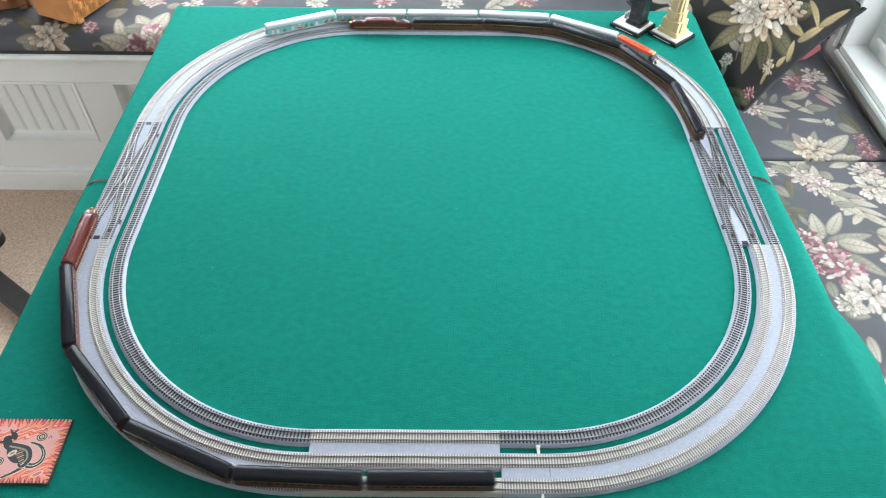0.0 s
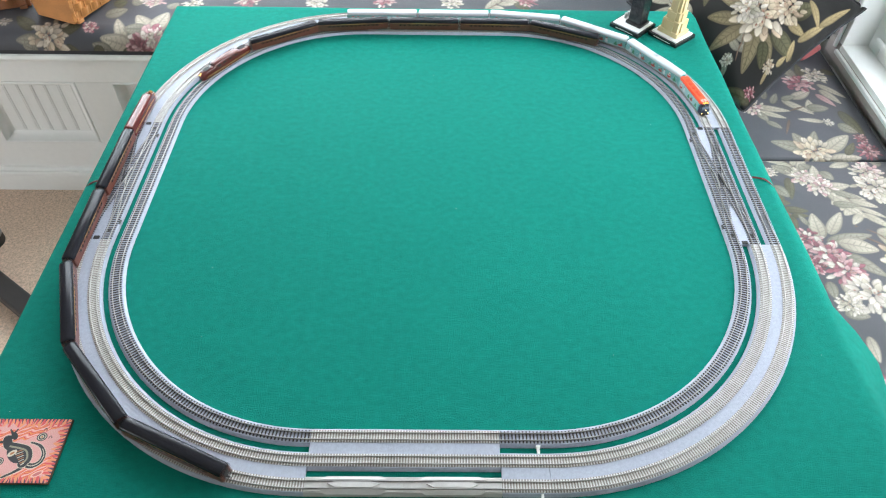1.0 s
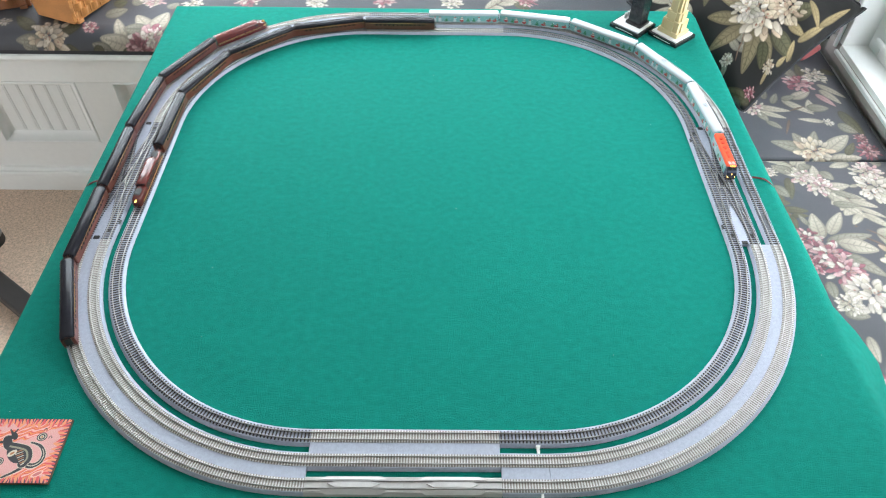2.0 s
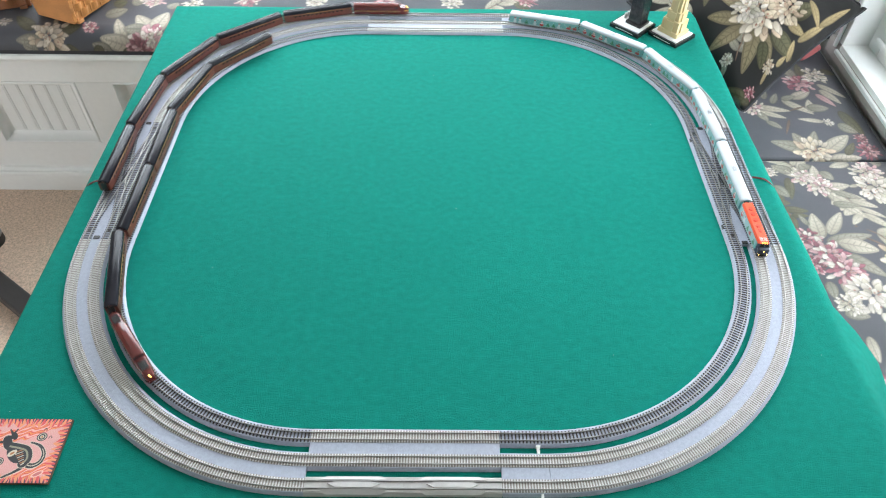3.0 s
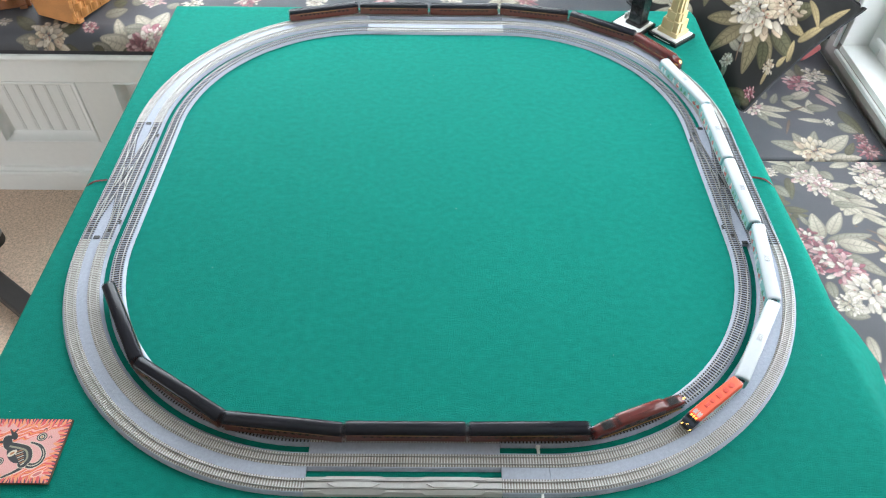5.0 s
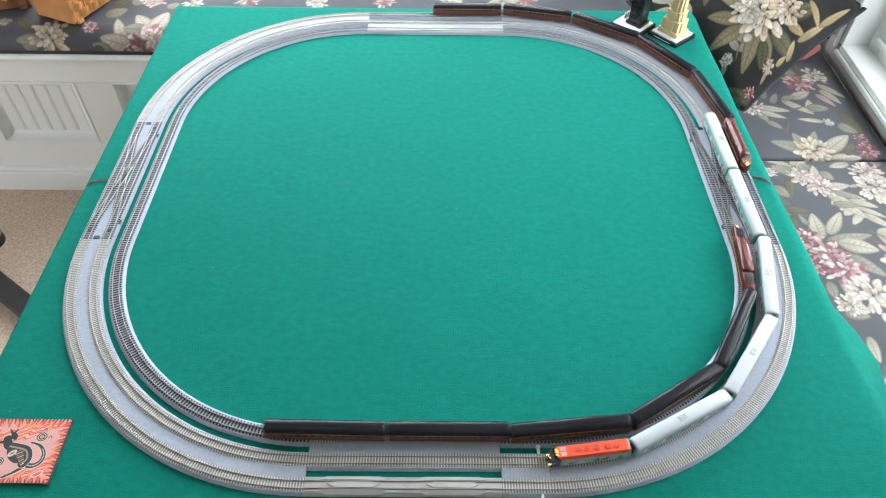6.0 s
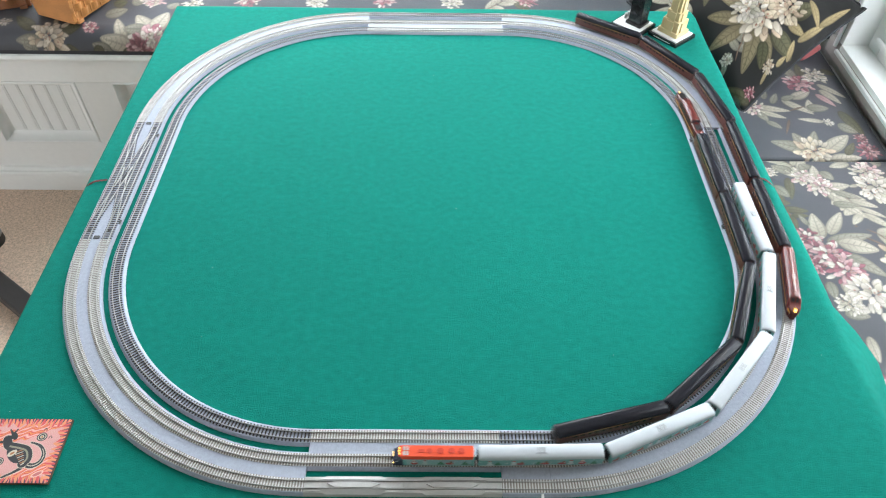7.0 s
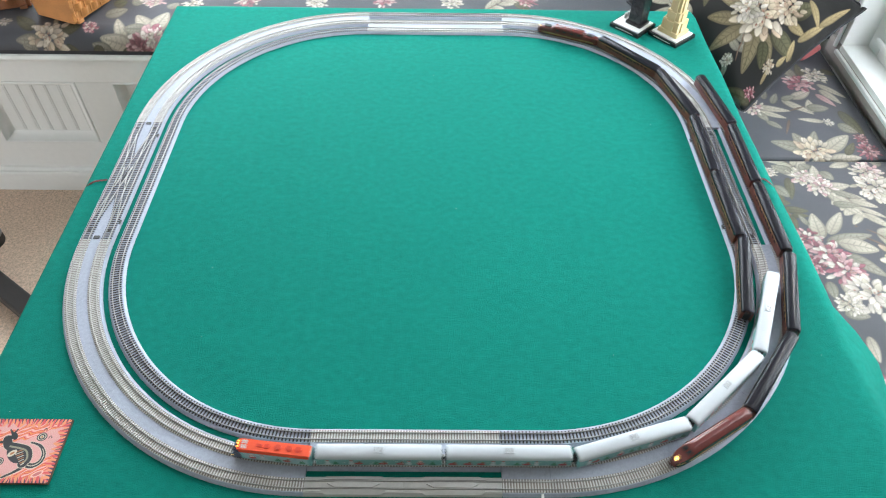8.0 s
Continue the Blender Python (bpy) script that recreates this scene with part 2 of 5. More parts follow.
def side_window():
    y0, y1, z0, z1 = -0.42, 0.636, -0.105, 1.30
    w = thing("window_1", (WALL_X, 0, 0), label="white painted window with deep sill and sashes", category="window", kind="structure")
    # casing boards round the opening, proud of the wall
    part("casing_bottom", box(-0.070, 0.0, y0 - 0.07, y1 + 0.07, -0.162, z0, 0.014), CASINGTAUPE, w, "taupe casing board")
    part("casing_side", box(-0.070, 0.0, y1, y1 + 0.07, z0, z1, 0.014), CASINGTAUPE, w, "taupe casing board")
    part("casing_side", box(-0.070, 0.0, y0 - 0.07, y0, z0, z1, 0.014), CASINGTAUPE, w, "taupe casing board")
    part("casing_top", box(-0.070, 0.0, y0 - 0.07, y1 + 0.07, z1, z1 + 0.07, 0.014), CASINGTAUPE, w, "taupe casing board")
    part("casing_bead", box(-0.078, -0.070, y0, y1 + 0.004, z0 - 0.022, z0 - 0.012, 0.002), WHITE, w)
    part("casing_bead", box(-0.078, -0.070, y1 + 0.012, y1 + 0.022, z0 - 0.012, z1, 0.002), WHITE, w)
    part("sill", box(-0.069, 0.13, y0, y1, z0 - 0.02, z0 + 0.002, 0.0015), WHITE, w)
    part("jamb", box(-0.069, 0.13, y1 - 0.004, y1 + 0.015, z0 + 0.002, z1, 0.0015), WHITE, w)
    for a, b in ((y0, 0.10), (0.10, y1 - 0.004)):
        s = part("sash", box(-0.004, 0.034, a, a + 0.05, z0 + 0.002, z1, 0.003), WHITE, w)
        part("stile", box(-0.004, 0.034, b - 0.05, b, z0 + 0.002, z1, 0.003), WHITE, s)
        part("bottom_rail", box(-0.004, 0.034, a + 0.05, b - 0.05, z0 + 0.002, z0 + 0.062, 0.003), WHITE, s)
        part("bottom_bead", box(-0.014, -0.004, a + 0.03, b - 0.03, z0 + 0.030, z0 + 0.044, 0.003), WHITE, s)
        part("top_rail", box(-0.004, 0.034, a + 0.05, b - 0.05, z1 - 0.06, z1, 0.003), WHITE, s)
        pane = part("pane", box(0.012, 0.016, a + 0.05, b - 0.05, z0 + 0.062, z1 - 0.06), GLASS, s)
        pane.visible_shadow = False


def far_window():
    y = WALL_Y
    w = thing("window_2", (0, y, 0), label="wide white painted window over the seat", category="window", kind="structure")
    xs = (-1.50, -0.78, -0.06, 0.66)
    part("sill", box(-1.55, 0.71, -0.03, 0.1, 0.07, 0.10, 0.004), WHITE, w)
    for a, b in zip(xs, xs[1:]):
        s = part("sash", box(a, a + 0.05, 0.02, 0.06, 0.10, 1.5, 0.003), WHITE, w)
        part("stile", box(b - 0.05, b, 0.02, 0.06, 0.10, 1.5, 0.003), WHITE, s)
        part("rail", box(a + 0.05, b - 0.05, 0.02, 0.06, 0.10, 0.16, 0.003), WHITE, s)
        part("rail", box(a + 0.05, b - 0.05, 0.02, 0.06, 1.44, 1.5, 0.003), WHITE, s)
        pane = part("pane", box(a + 0.05, b - 0.05, 0.036, 0.04, 0.16, 1.44), GLASS, s)
        pane.visible_shadow = False


def window_seat():
    """White panelled seat along the far wall and round the corner."""
    front = 0.753
    s = thing("window_seat", (0, front, FLOOR), label="white panelled built-in window seat with beadboard panels", category="window seat")
    z = lambda v: v - FLOOR
    x0, x1 = -3.18, 0.62
    part("carcass", box(x0, WALL_X - 0.003, 0.034, WALL_Y - front - 0.003, 0.0, z(SEAT) - 0.022), WHITE, s)
    part("top_board", box(x0, WALL_X - 0.003, -0.012, WALL_Y - front - 0.003, z(SEAT) - 0.022, z(SEAT), 0.009), WHITE, s)
    part("top_rail", box(x0, x1, 0.0, 0.032, z(-0.320), z(SEAT) - 0.022, 0.0015), WHITE, s)
    part("bottom_rail", box(x0, x1, 0.0, 0.032, 0.0, z(-0.541), 0.0015), WHITE, s)
    part("baseboard", box(x0, x1, -0.016, 0.0, 0.0, z(-0.668), 0.003), WHITE, s)
    part("base_moulding", loft([[(x, 0.0, z(-0.668)), (x, -0.016, z(-0.668)), (x, -0.0175, z(-0.660)), (x, -0.015, z(-0.653)), (x, -0.009, z(-0.651)), (x, -0.011, z(-0.645)), (x, -0.008, z(-0.639)), (x, 0.0, z(-0.636))] for x in (x0, x1)]), WHITE, s)
    step, gap = 0.293, 0.104
    panels = [(-1.035 - step - k * (step + gap), -1.035 - k * (step + gap)) for k in range(5)] + [(-0.931 + k * (step + gap), -0.931 + step + k * (step + gap)) for k in range(3)]
    panels.sort()
    prev = x0
    for a, b in panels:
        part("stile", box(prev, a, 0.0, 0.032, z(-0.541), z(-0.320), 0.0015), WHITE, s)
        prev = b
        p = part("panel", box(a, b, 0.030, 0.0335, z(-0.541), z(-0.320)), WHITE, s)
        n = 6
        w = (b - a - 0.052) / n
        bead = mesh_of("bead", *prism_board(w - 0.0012, z(-0.541), z(-0.320)), WHITE)
        for k in range(n):
            part("board", bead, WHITE, p).location = (a + 0.026 + (k + 0.5) * w, 0.0262, 0)
        for q0, q1, h0, h1 in ((a, b, -0.541, -0.513), (a, b, -0.348, -0.320)):
            part("moulding", moulding_h(q0, q1, z(h0), z(h1), h0 < -0.5), WHITE, p)
        for q, sgn in ((a, 1), (b, -1)):
            part("moulding", moulding_v(q, sgn, z(-0.541), z(-0.320)), WHITE, p)
    part("stile", box(prev, x1, 0.0, 0.032, z(-0.541), z(-0.320), 0.0015), WHITE, s)
    # the side arm of the seat
    a = thing("window_seat", (0.68, 0, FLOOR), label="white side arm of the built-in window seat", category="window seat")
    part("carcass", box(0.0, WALL_X - 0.683, -1.1, front - 0.003, 0.0, z(SEAT) - 0.022), WHITE, a)
    part("top_board", box(-0.012, WALL_X - 0.683, -1.1, front - 0.015, z(SEAT) - 0.022, z(SEAT), 0.004), WHITE, a)


def prism_board(w, z0, z1):
    """A bead board with a small rounded bead along one edge."""
    y0, y1, h = 0.0, 0.004, w / 2
    pts = [(-h, y1), (-h, y0 + 0.001), (-h + 0.0008, y0), (h - 0.0062, y0), (h - 0.0054, y0 + 0.0022), (h - 0.0046, y0), (h - 0.0008, y0), (h, y0 + 0.001), (h, y1)]
    v = [(x, y, z0) for x, y in pts] + [(x, y, z1) for x, y in pts]
    n = len(pts)
    return v, [tuple(reversed(range(n))), tuple(range(n, 2 * n))] + [(i, (i + 1) % n, (i + 1) % n + n, i + n) for i in range(n)]


COVE = [(0.0, 0.0315), (0.0, -0.0015), (0.0035, -0.0035), (0.006, -0.001), (0.0075, 0.006), (0.011, 0.014), (0.017, 0.0205), (0.0245, 0.0245), (0.0275, 0.0255), (0.0275, 0.0315)]


def moulding_h(a, b, z0, z1, low):
    """A cove from the frame's face down to the boards, mitred at both ends."""
    return soft(loft([[(x + sg * d, y, z0 + d if low else z1 - d) for d, y in COVE] for x, sg in ((a, 1), (b, -1))]), 30)


def moulding_v(q, sgn, z0, z1):
    return soft(loft([[(q + sgn * d, y, zz + sg * d) for d, y in COVE] for zz, sg in ((z0, 1), (z1, -1))]), 30)


# ---- printed floral cloth ----
def paint_blob(C, U, V, u, v, ang, a, b, col, edge, pointed=0.0, vein=None):
    """One petal or leaf, a long and b half wide, from its foot at u, v."""
    r = max(a, b) * 1.15
    iu = np.where(np.abs(U[0] - (u + a / 2 * math.cos(ang))) < r)[0]
    iv = np.where(np.abs(V[:, 0] - (v + a / 2 * math.sin(ang))) < r)[0]
    if len(iu) == 0 or len(iv) == 0:
        return
    sl = (slice(iv[0], iv[-1] + 1), slice(iu[0], iu[-1] + 1))
    du, dv = U[sl] - u, V[sl] - v
    p = (du * math.cos(ang) + dv * math.sin(ang)) / a
    q = (-du * math.sin(ang) + dv * math.cos(ang)) / b
    half = np.sqrt(np.clip(1 - (2 * p - 1) ** 2, 0, 1)) * (1 - pointed * np.clip(p, 0, 1) ** 2 * 0.6)
    d = np.abs(q) - half
    cell = U[0, 1] - U[0, 0]
    cover = np.where((p > 0) & (p < 1), np.clip(0.5 - d * b / (1.3 * cell), 0, 1), 0.0)[..., None]
    shade = 0.60 + 0.50 * np.clip(p, 0, 1) + 0.10 * q
    c = np.array(col)[None, None] * shade[..., None]
    if vein is not None:
        rib = (np.abs(q) < 0.08) | (np.abs(((p * 7 - np.abs(q) * 1.2) % 1) - 0.5) < 0.09)
        c = np.where((rib & (d < -0.25))[..., None], (np.array(vein)[None, None] + c * 0.8) / 2, c)
    c = np.where((d > -0.22)[..., None], c * (1 - edge), c)
    C[sl] = C[sl] * (1 - cover) + c * cover


CREAM, IVORY, ROSE, WINE, OLIVE, SAGE, BARK = (0.38, 0.335, 0.27), (0.52, 0.455, 0.40), (0.43, 0.25, 0.26), (0.24, 0.075, 0.10), (0.095, 0.088, 0.050), (0.225, 0.205, 0.165), (0.14, 0.09, 0.065)


def paint_bloom(C, U, V, u, v, r, rng, tones):
    """A round head of pointed petals in overlapping whorls, darker at their feet."""
    r *= 1.15
    for count, foot, a, b in ((13, 0.66, 0.46, 0.150), (12, 0.46, 0.46, 0.160), (9, 0.26, 0.44, 0.155), (6, 0.06, 0.40, 0.140)):
        turn = rng.uniform(0, math.tau)
        for k in range(count):
            an = turn + k * math.tau / count + rng.uniform(-0.22, 0.22)
            f, g = r * foot * rng.uniform(0.7, 1.15), rng.uniform(0.74, 1.15)
            col = tuple(x * g for x in rng.choice(tones))
            paint_blob(C, U, V, u + f * math.cos(an), v + f * math.sin(an), an + rng.uniform(-0.7, 0.7), r * a * rng.uniform(0.75, 1.15), r * b * rng.uniform(0.8, 1.2), col, 0.42, 0.6)
    for k in range(9):
        an, f = rng.uniform(0, math.tau), r * rng.uniform(0.0, 0.6)
        paint_blob(C, U, V, u + f * math.cos(an), v + f * math.sin(an), an, 0.10 * r, 0.03 * r, (0.26, 0.12, 0.09), 0.0)


def paint_sprig(C, U, V, u, v, an, rng):
    """A bent stem with pairs of slim leaves."""
    col = rng.choice((SAGE, SAGE, OLIVE, CREAM, CREAM))
    vein = tuple(x * 0.6 for x in col)
    for k in range(rng.randrange(3, 6)):
        paint_blob(C, U, V, u, v, an, 0.026, 0.0016, BARK, 0.1)
        u, v = u + 0.022 * math.cos(an), v + 0.022 * math.sin(an)
        for sg in (-1, 1):
            paint_blob(C, U, V, u, v, an + sg * rng.uniform(0.5, 1.0), rng.uniform(0.035, 0.066), rng.uniform(0.008, 0.014), col, 0.3, 0.8, vein)
        an += rng.uniform(-0.35, 0.35)


def floral(U, V, flowers, seed, leaves=(), ground=(0.050, 0.051, 0.062)):
    """The cloth's print: a dark ground with sprays of blossoms and leaves."""
    rng = random.Random(seed)
    C = np.empty(U.shape + (3,))
    C[:] = ground
    lo_u, hi_u, lo_v, hi_v = U.min(), U.max(), V.min(), V.max()
    for k in range(int((hi_u - lo_u) * (hi_v - lo_v) * 26) if len(flowers) > 1 else 0):
        paint_sprig(C, U, V, rng.uniform(lo_u, hi_u), rng.uniform(lo_v, hi_v), rng.uniform(0, math.tau), rng)
    for u, v, an, a, b, col in leaves:
        paint_blob(C, U, V, u - 0.12 * a * math.cos(an), v - 0.12 * a * math.sin(an), an, a * 1.12, b, col, 0.34, 0.9, tuple(x * 0.5 for x in col))
    for u, v, r, tones in flowers:
        paint_bloom(C, U, V, u, v, r, rng, tones)
    return C


FAWN, GILT = (0.185, 0.150, 0.090), (0.34, 0.26, 0.14)
PALE, PINKS, GOLDEN = (IVORY, CREAM, IVORY), (ROSE, WINE, IVORY, ROSE, WINE), ((0.47, 0.38, 0.28), (0.42, 0.31, 0.23), (0.52, 0.44, 0.36))
BLUSH, WINES = (IVORY, (0.50, 0.38, 0.36), CREAM, ROSE), (WINE, ROSE, (0.15, 0.05, 0.06))


def scatter_flowers(x0, x1, y0, y1, step, seed, keep_from=()):
    rng = random.Random(seed)
    out = []
    y = y0
    while y < y1:
        x = x0 + rng.uniform(0, step)
        while x < x1:
            if all((x - f[0]) ** 2 + (y - f[1]) ** 2 > (step * 0.8) ** 2 for f in keep_from):
                out.append((x + rng.uniform(-0.03, 0.03), y + rng.uniform(-0.03, 0.03), rng.uniform(0.045, 0.06), rng.choice((PALE, PINKS, GOLDEN))))
            x += step
        y += step * 0.85
    return out


def cushion(name, x0, x1, y0, y1, z0, z1, flowers, seed, label, cell=0.003, leaves=(), crown=0.008, R=0.020):
    c = thing(name, ((x0 + x1) / 2, (y0 + y1) / 2, z0), label=label, category="cushion", group="window seat cushions")
    hx, hy, h = (x1 - x0) / 2, (y1 - y0) / 2, z1 - z0
    arc = R * math.pi / 2

    def over(half, count):
        """Distance along the cloth, place in plan and fall below the top, edge to edge."""
        u = np.linspace(-1, 1, count) * (half - R + arc)
        t = np.clip((half - R + arc) - np.abs(u), 0, None)
        a = np.clip(t / R, 0, math.pi / 2)
        x = np.sign(u) * np.where(t < arc, half - R + R * np.cos(a), half - R + arc - t)
        return u, x, R * (1 - np.sin(a)), t
    u, px, fx, tx = over(hx, int(2 * hx / cell) + 1)
    v, py, fy, ty = over(hy, int(2 * hy / cell) + 1)
    U, V = np.meshgrid(u, v)
    X, Y = np.meshgrid(px, py)
    d = np.minimum(*np.meshgrid(tx, ty))
    Z = h - np.maximum(*np.meshgrid(fx, fy)) + crown * np.sin(np.clip((d - arc) / 0.12, 0, 1) * math.pi / 2)
    W = 0.003 * np.sin(U * 17 + 3 * np.sin(V * 9)) * np.clip((d - arc) / 0.1, 0, 1)
    part("cover", sheet("cover", X, Y, Z + W, FABRIC, floral(U + (x0 + x1) / 2, V + (y0 + y1) / 2, flowers, seed, leaves)), FABRIC, c)
    e = h - R
    bm = box(-hx + 0.001, hx - 0.001, -hy + 0.001, hy - 0.001, 0.0, e)
    b = part("boxing", bm, CUSHION_SIDE, c)
    return c


CUSHION_SIDE = mat("dark_cushion_side", (0.034, 0.034, 0.040), 0.85, 0, 0.2, 30, 900, 0.4, 0.0005)


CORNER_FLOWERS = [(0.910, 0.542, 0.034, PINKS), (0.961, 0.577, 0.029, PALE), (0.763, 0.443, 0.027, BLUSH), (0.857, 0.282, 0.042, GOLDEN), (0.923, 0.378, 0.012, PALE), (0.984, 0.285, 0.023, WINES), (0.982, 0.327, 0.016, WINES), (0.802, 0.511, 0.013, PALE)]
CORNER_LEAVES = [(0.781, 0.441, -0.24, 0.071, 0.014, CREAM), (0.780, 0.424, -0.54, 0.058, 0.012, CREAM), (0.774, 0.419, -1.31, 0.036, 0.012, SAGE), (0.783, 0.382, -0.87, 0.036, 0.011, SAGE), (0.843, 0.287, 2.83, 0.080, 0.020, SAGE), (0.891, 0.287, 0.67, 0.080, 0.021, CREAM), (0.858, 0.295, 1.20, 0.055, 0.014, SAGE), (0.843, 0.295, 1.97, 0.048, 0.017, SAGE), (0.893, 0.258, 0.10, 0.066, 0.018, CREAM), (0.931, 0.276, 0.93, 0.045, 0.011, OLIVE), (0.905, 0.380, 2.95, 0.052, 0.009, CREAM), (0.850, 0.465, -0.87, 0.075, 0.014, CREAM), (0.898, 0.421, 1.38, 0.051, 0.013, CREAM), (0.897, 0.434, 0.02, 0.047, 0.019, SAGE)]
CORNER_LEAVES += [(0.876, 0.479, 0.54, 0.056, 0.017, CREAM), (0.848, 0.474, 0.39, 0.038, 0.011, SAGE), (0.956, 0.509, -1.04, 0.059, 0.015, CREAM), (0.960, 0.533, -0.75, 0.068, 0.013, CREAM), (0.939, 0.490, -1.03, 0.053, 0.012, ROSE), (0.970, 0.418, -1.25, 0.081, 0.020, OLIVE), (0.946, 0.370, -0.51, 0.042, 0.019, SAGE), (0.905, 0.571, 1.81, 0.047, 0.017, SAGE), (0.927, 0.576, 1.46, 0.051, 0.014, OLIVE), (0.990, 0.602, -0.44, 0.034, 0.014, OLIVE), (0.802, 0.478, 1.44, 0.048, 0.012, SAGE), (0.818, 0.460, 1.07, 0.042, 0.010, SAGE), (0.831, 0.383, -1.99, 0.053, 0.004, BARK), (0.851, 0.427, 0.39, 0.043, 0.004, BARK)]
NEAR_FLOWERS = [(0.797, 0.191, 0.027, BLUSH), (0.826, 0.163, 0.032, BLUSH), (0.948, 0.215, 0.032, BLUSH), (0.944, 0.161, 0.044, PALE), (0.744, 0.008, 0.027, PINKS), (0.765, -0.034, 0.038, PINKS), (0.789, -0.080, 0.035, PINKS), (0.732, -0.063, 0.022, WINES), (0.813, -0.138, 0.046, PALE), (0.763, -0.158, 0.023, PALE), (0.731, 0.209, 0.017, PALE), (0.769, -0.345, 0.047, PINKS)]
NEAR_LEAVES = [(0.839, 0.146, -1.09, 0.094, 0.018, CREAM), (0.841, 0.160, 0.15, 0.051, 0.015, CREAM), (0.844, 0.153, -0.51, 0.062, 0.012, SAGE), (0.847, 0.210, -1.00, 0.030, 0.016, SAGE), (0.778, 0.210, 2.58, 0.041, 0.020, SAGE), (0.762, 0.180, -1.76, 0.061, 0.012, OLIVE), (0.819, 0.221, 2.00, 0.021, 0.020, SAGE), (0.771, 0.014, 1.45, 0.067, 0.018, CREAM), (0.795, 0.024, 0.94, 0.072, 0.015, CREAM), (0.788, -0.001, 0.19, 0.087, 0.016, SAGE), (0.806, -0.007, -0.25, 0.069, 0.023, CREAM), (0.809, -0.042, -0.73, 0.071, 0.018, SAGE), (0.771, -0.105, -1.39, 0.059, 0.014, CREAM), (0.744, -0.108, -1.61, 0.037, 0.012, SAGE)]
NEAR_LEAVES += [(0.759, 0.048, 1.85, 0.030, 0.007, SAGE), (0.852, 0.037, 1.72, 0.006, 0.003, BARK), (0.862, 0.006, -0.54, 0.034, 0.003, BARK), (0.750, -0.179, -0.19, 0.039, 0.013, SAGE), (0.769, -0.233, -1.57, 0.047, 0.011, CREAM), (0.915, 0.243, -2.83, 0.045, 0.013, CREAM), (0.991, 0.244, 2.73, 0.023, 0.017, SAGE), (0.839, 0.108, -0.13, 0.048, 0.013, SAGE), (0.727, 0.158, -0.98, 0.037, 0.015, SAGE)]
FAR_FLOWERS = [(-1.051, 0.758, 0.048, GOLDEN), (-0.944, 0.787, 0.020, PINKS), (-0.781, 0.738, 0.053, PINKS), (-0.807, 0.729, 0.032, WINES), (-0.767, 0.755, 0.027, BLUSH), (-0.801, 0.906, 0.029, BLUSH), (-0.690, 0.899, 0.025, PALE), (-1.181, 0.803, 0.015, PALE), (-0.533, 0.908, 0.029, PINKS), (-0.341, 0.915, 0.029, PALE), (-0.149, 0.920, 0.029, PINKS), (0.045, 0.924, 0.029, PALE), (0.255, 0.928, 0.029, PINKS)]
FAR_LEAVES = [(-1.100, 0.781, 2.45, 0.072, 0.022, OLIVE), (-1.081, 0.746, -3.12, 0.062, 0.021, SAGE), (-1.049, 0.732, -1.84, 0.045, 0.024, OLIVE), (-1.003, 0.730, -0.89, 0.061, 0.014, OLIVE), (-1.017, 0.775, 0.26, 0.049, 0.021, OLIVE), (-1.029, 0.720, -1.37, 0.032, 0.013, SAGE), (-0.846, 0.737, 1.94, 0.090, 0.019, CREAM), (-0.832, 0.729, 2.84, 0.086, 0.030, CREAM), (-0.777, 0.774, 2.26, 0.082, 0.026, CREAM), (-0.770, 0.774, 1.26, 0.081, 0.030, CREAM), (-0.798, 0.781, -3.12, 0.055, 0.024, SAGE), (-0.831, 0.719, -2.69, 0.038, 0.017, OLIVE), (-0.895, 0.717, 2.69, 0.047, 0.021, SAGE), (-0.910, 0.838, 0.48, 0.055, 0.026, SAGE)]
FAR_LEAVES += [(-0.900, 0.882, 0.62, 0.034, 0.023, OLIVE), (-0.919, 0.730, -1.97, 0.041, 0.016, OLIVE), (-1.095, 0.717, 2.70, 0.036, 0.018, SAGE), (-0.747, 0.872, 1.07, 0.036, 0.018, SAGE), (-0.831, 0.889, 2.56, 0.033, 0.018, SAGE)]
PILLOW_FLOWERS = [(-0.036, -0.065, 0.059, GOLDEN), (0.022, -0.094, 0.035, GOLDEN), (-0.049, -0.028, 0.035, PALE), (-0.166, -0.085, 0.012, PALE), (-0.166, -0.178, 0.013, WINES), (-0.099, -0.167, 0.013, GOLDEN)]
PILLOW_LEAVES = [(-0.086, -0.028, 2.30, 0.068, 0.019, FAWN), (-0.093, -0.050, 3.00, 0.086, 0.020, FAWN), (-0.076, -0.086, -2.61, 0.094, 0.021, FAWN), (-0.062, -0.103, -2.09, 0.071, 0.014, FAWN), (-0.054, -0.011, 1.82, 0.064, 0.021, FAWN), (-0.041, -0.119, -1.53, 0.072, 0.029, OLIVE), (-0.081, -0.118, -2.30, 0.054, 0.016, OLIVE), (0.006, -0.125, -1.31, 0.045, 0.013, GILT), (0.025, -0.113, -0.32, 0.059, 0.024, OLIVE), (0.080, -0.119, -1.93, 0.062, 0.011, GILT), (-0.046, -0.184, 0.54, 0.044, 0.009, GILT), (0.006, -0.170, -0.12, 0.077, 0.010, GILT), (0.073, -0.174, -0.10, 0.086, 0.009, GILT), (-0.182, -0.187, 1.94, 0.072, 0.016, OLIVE)]
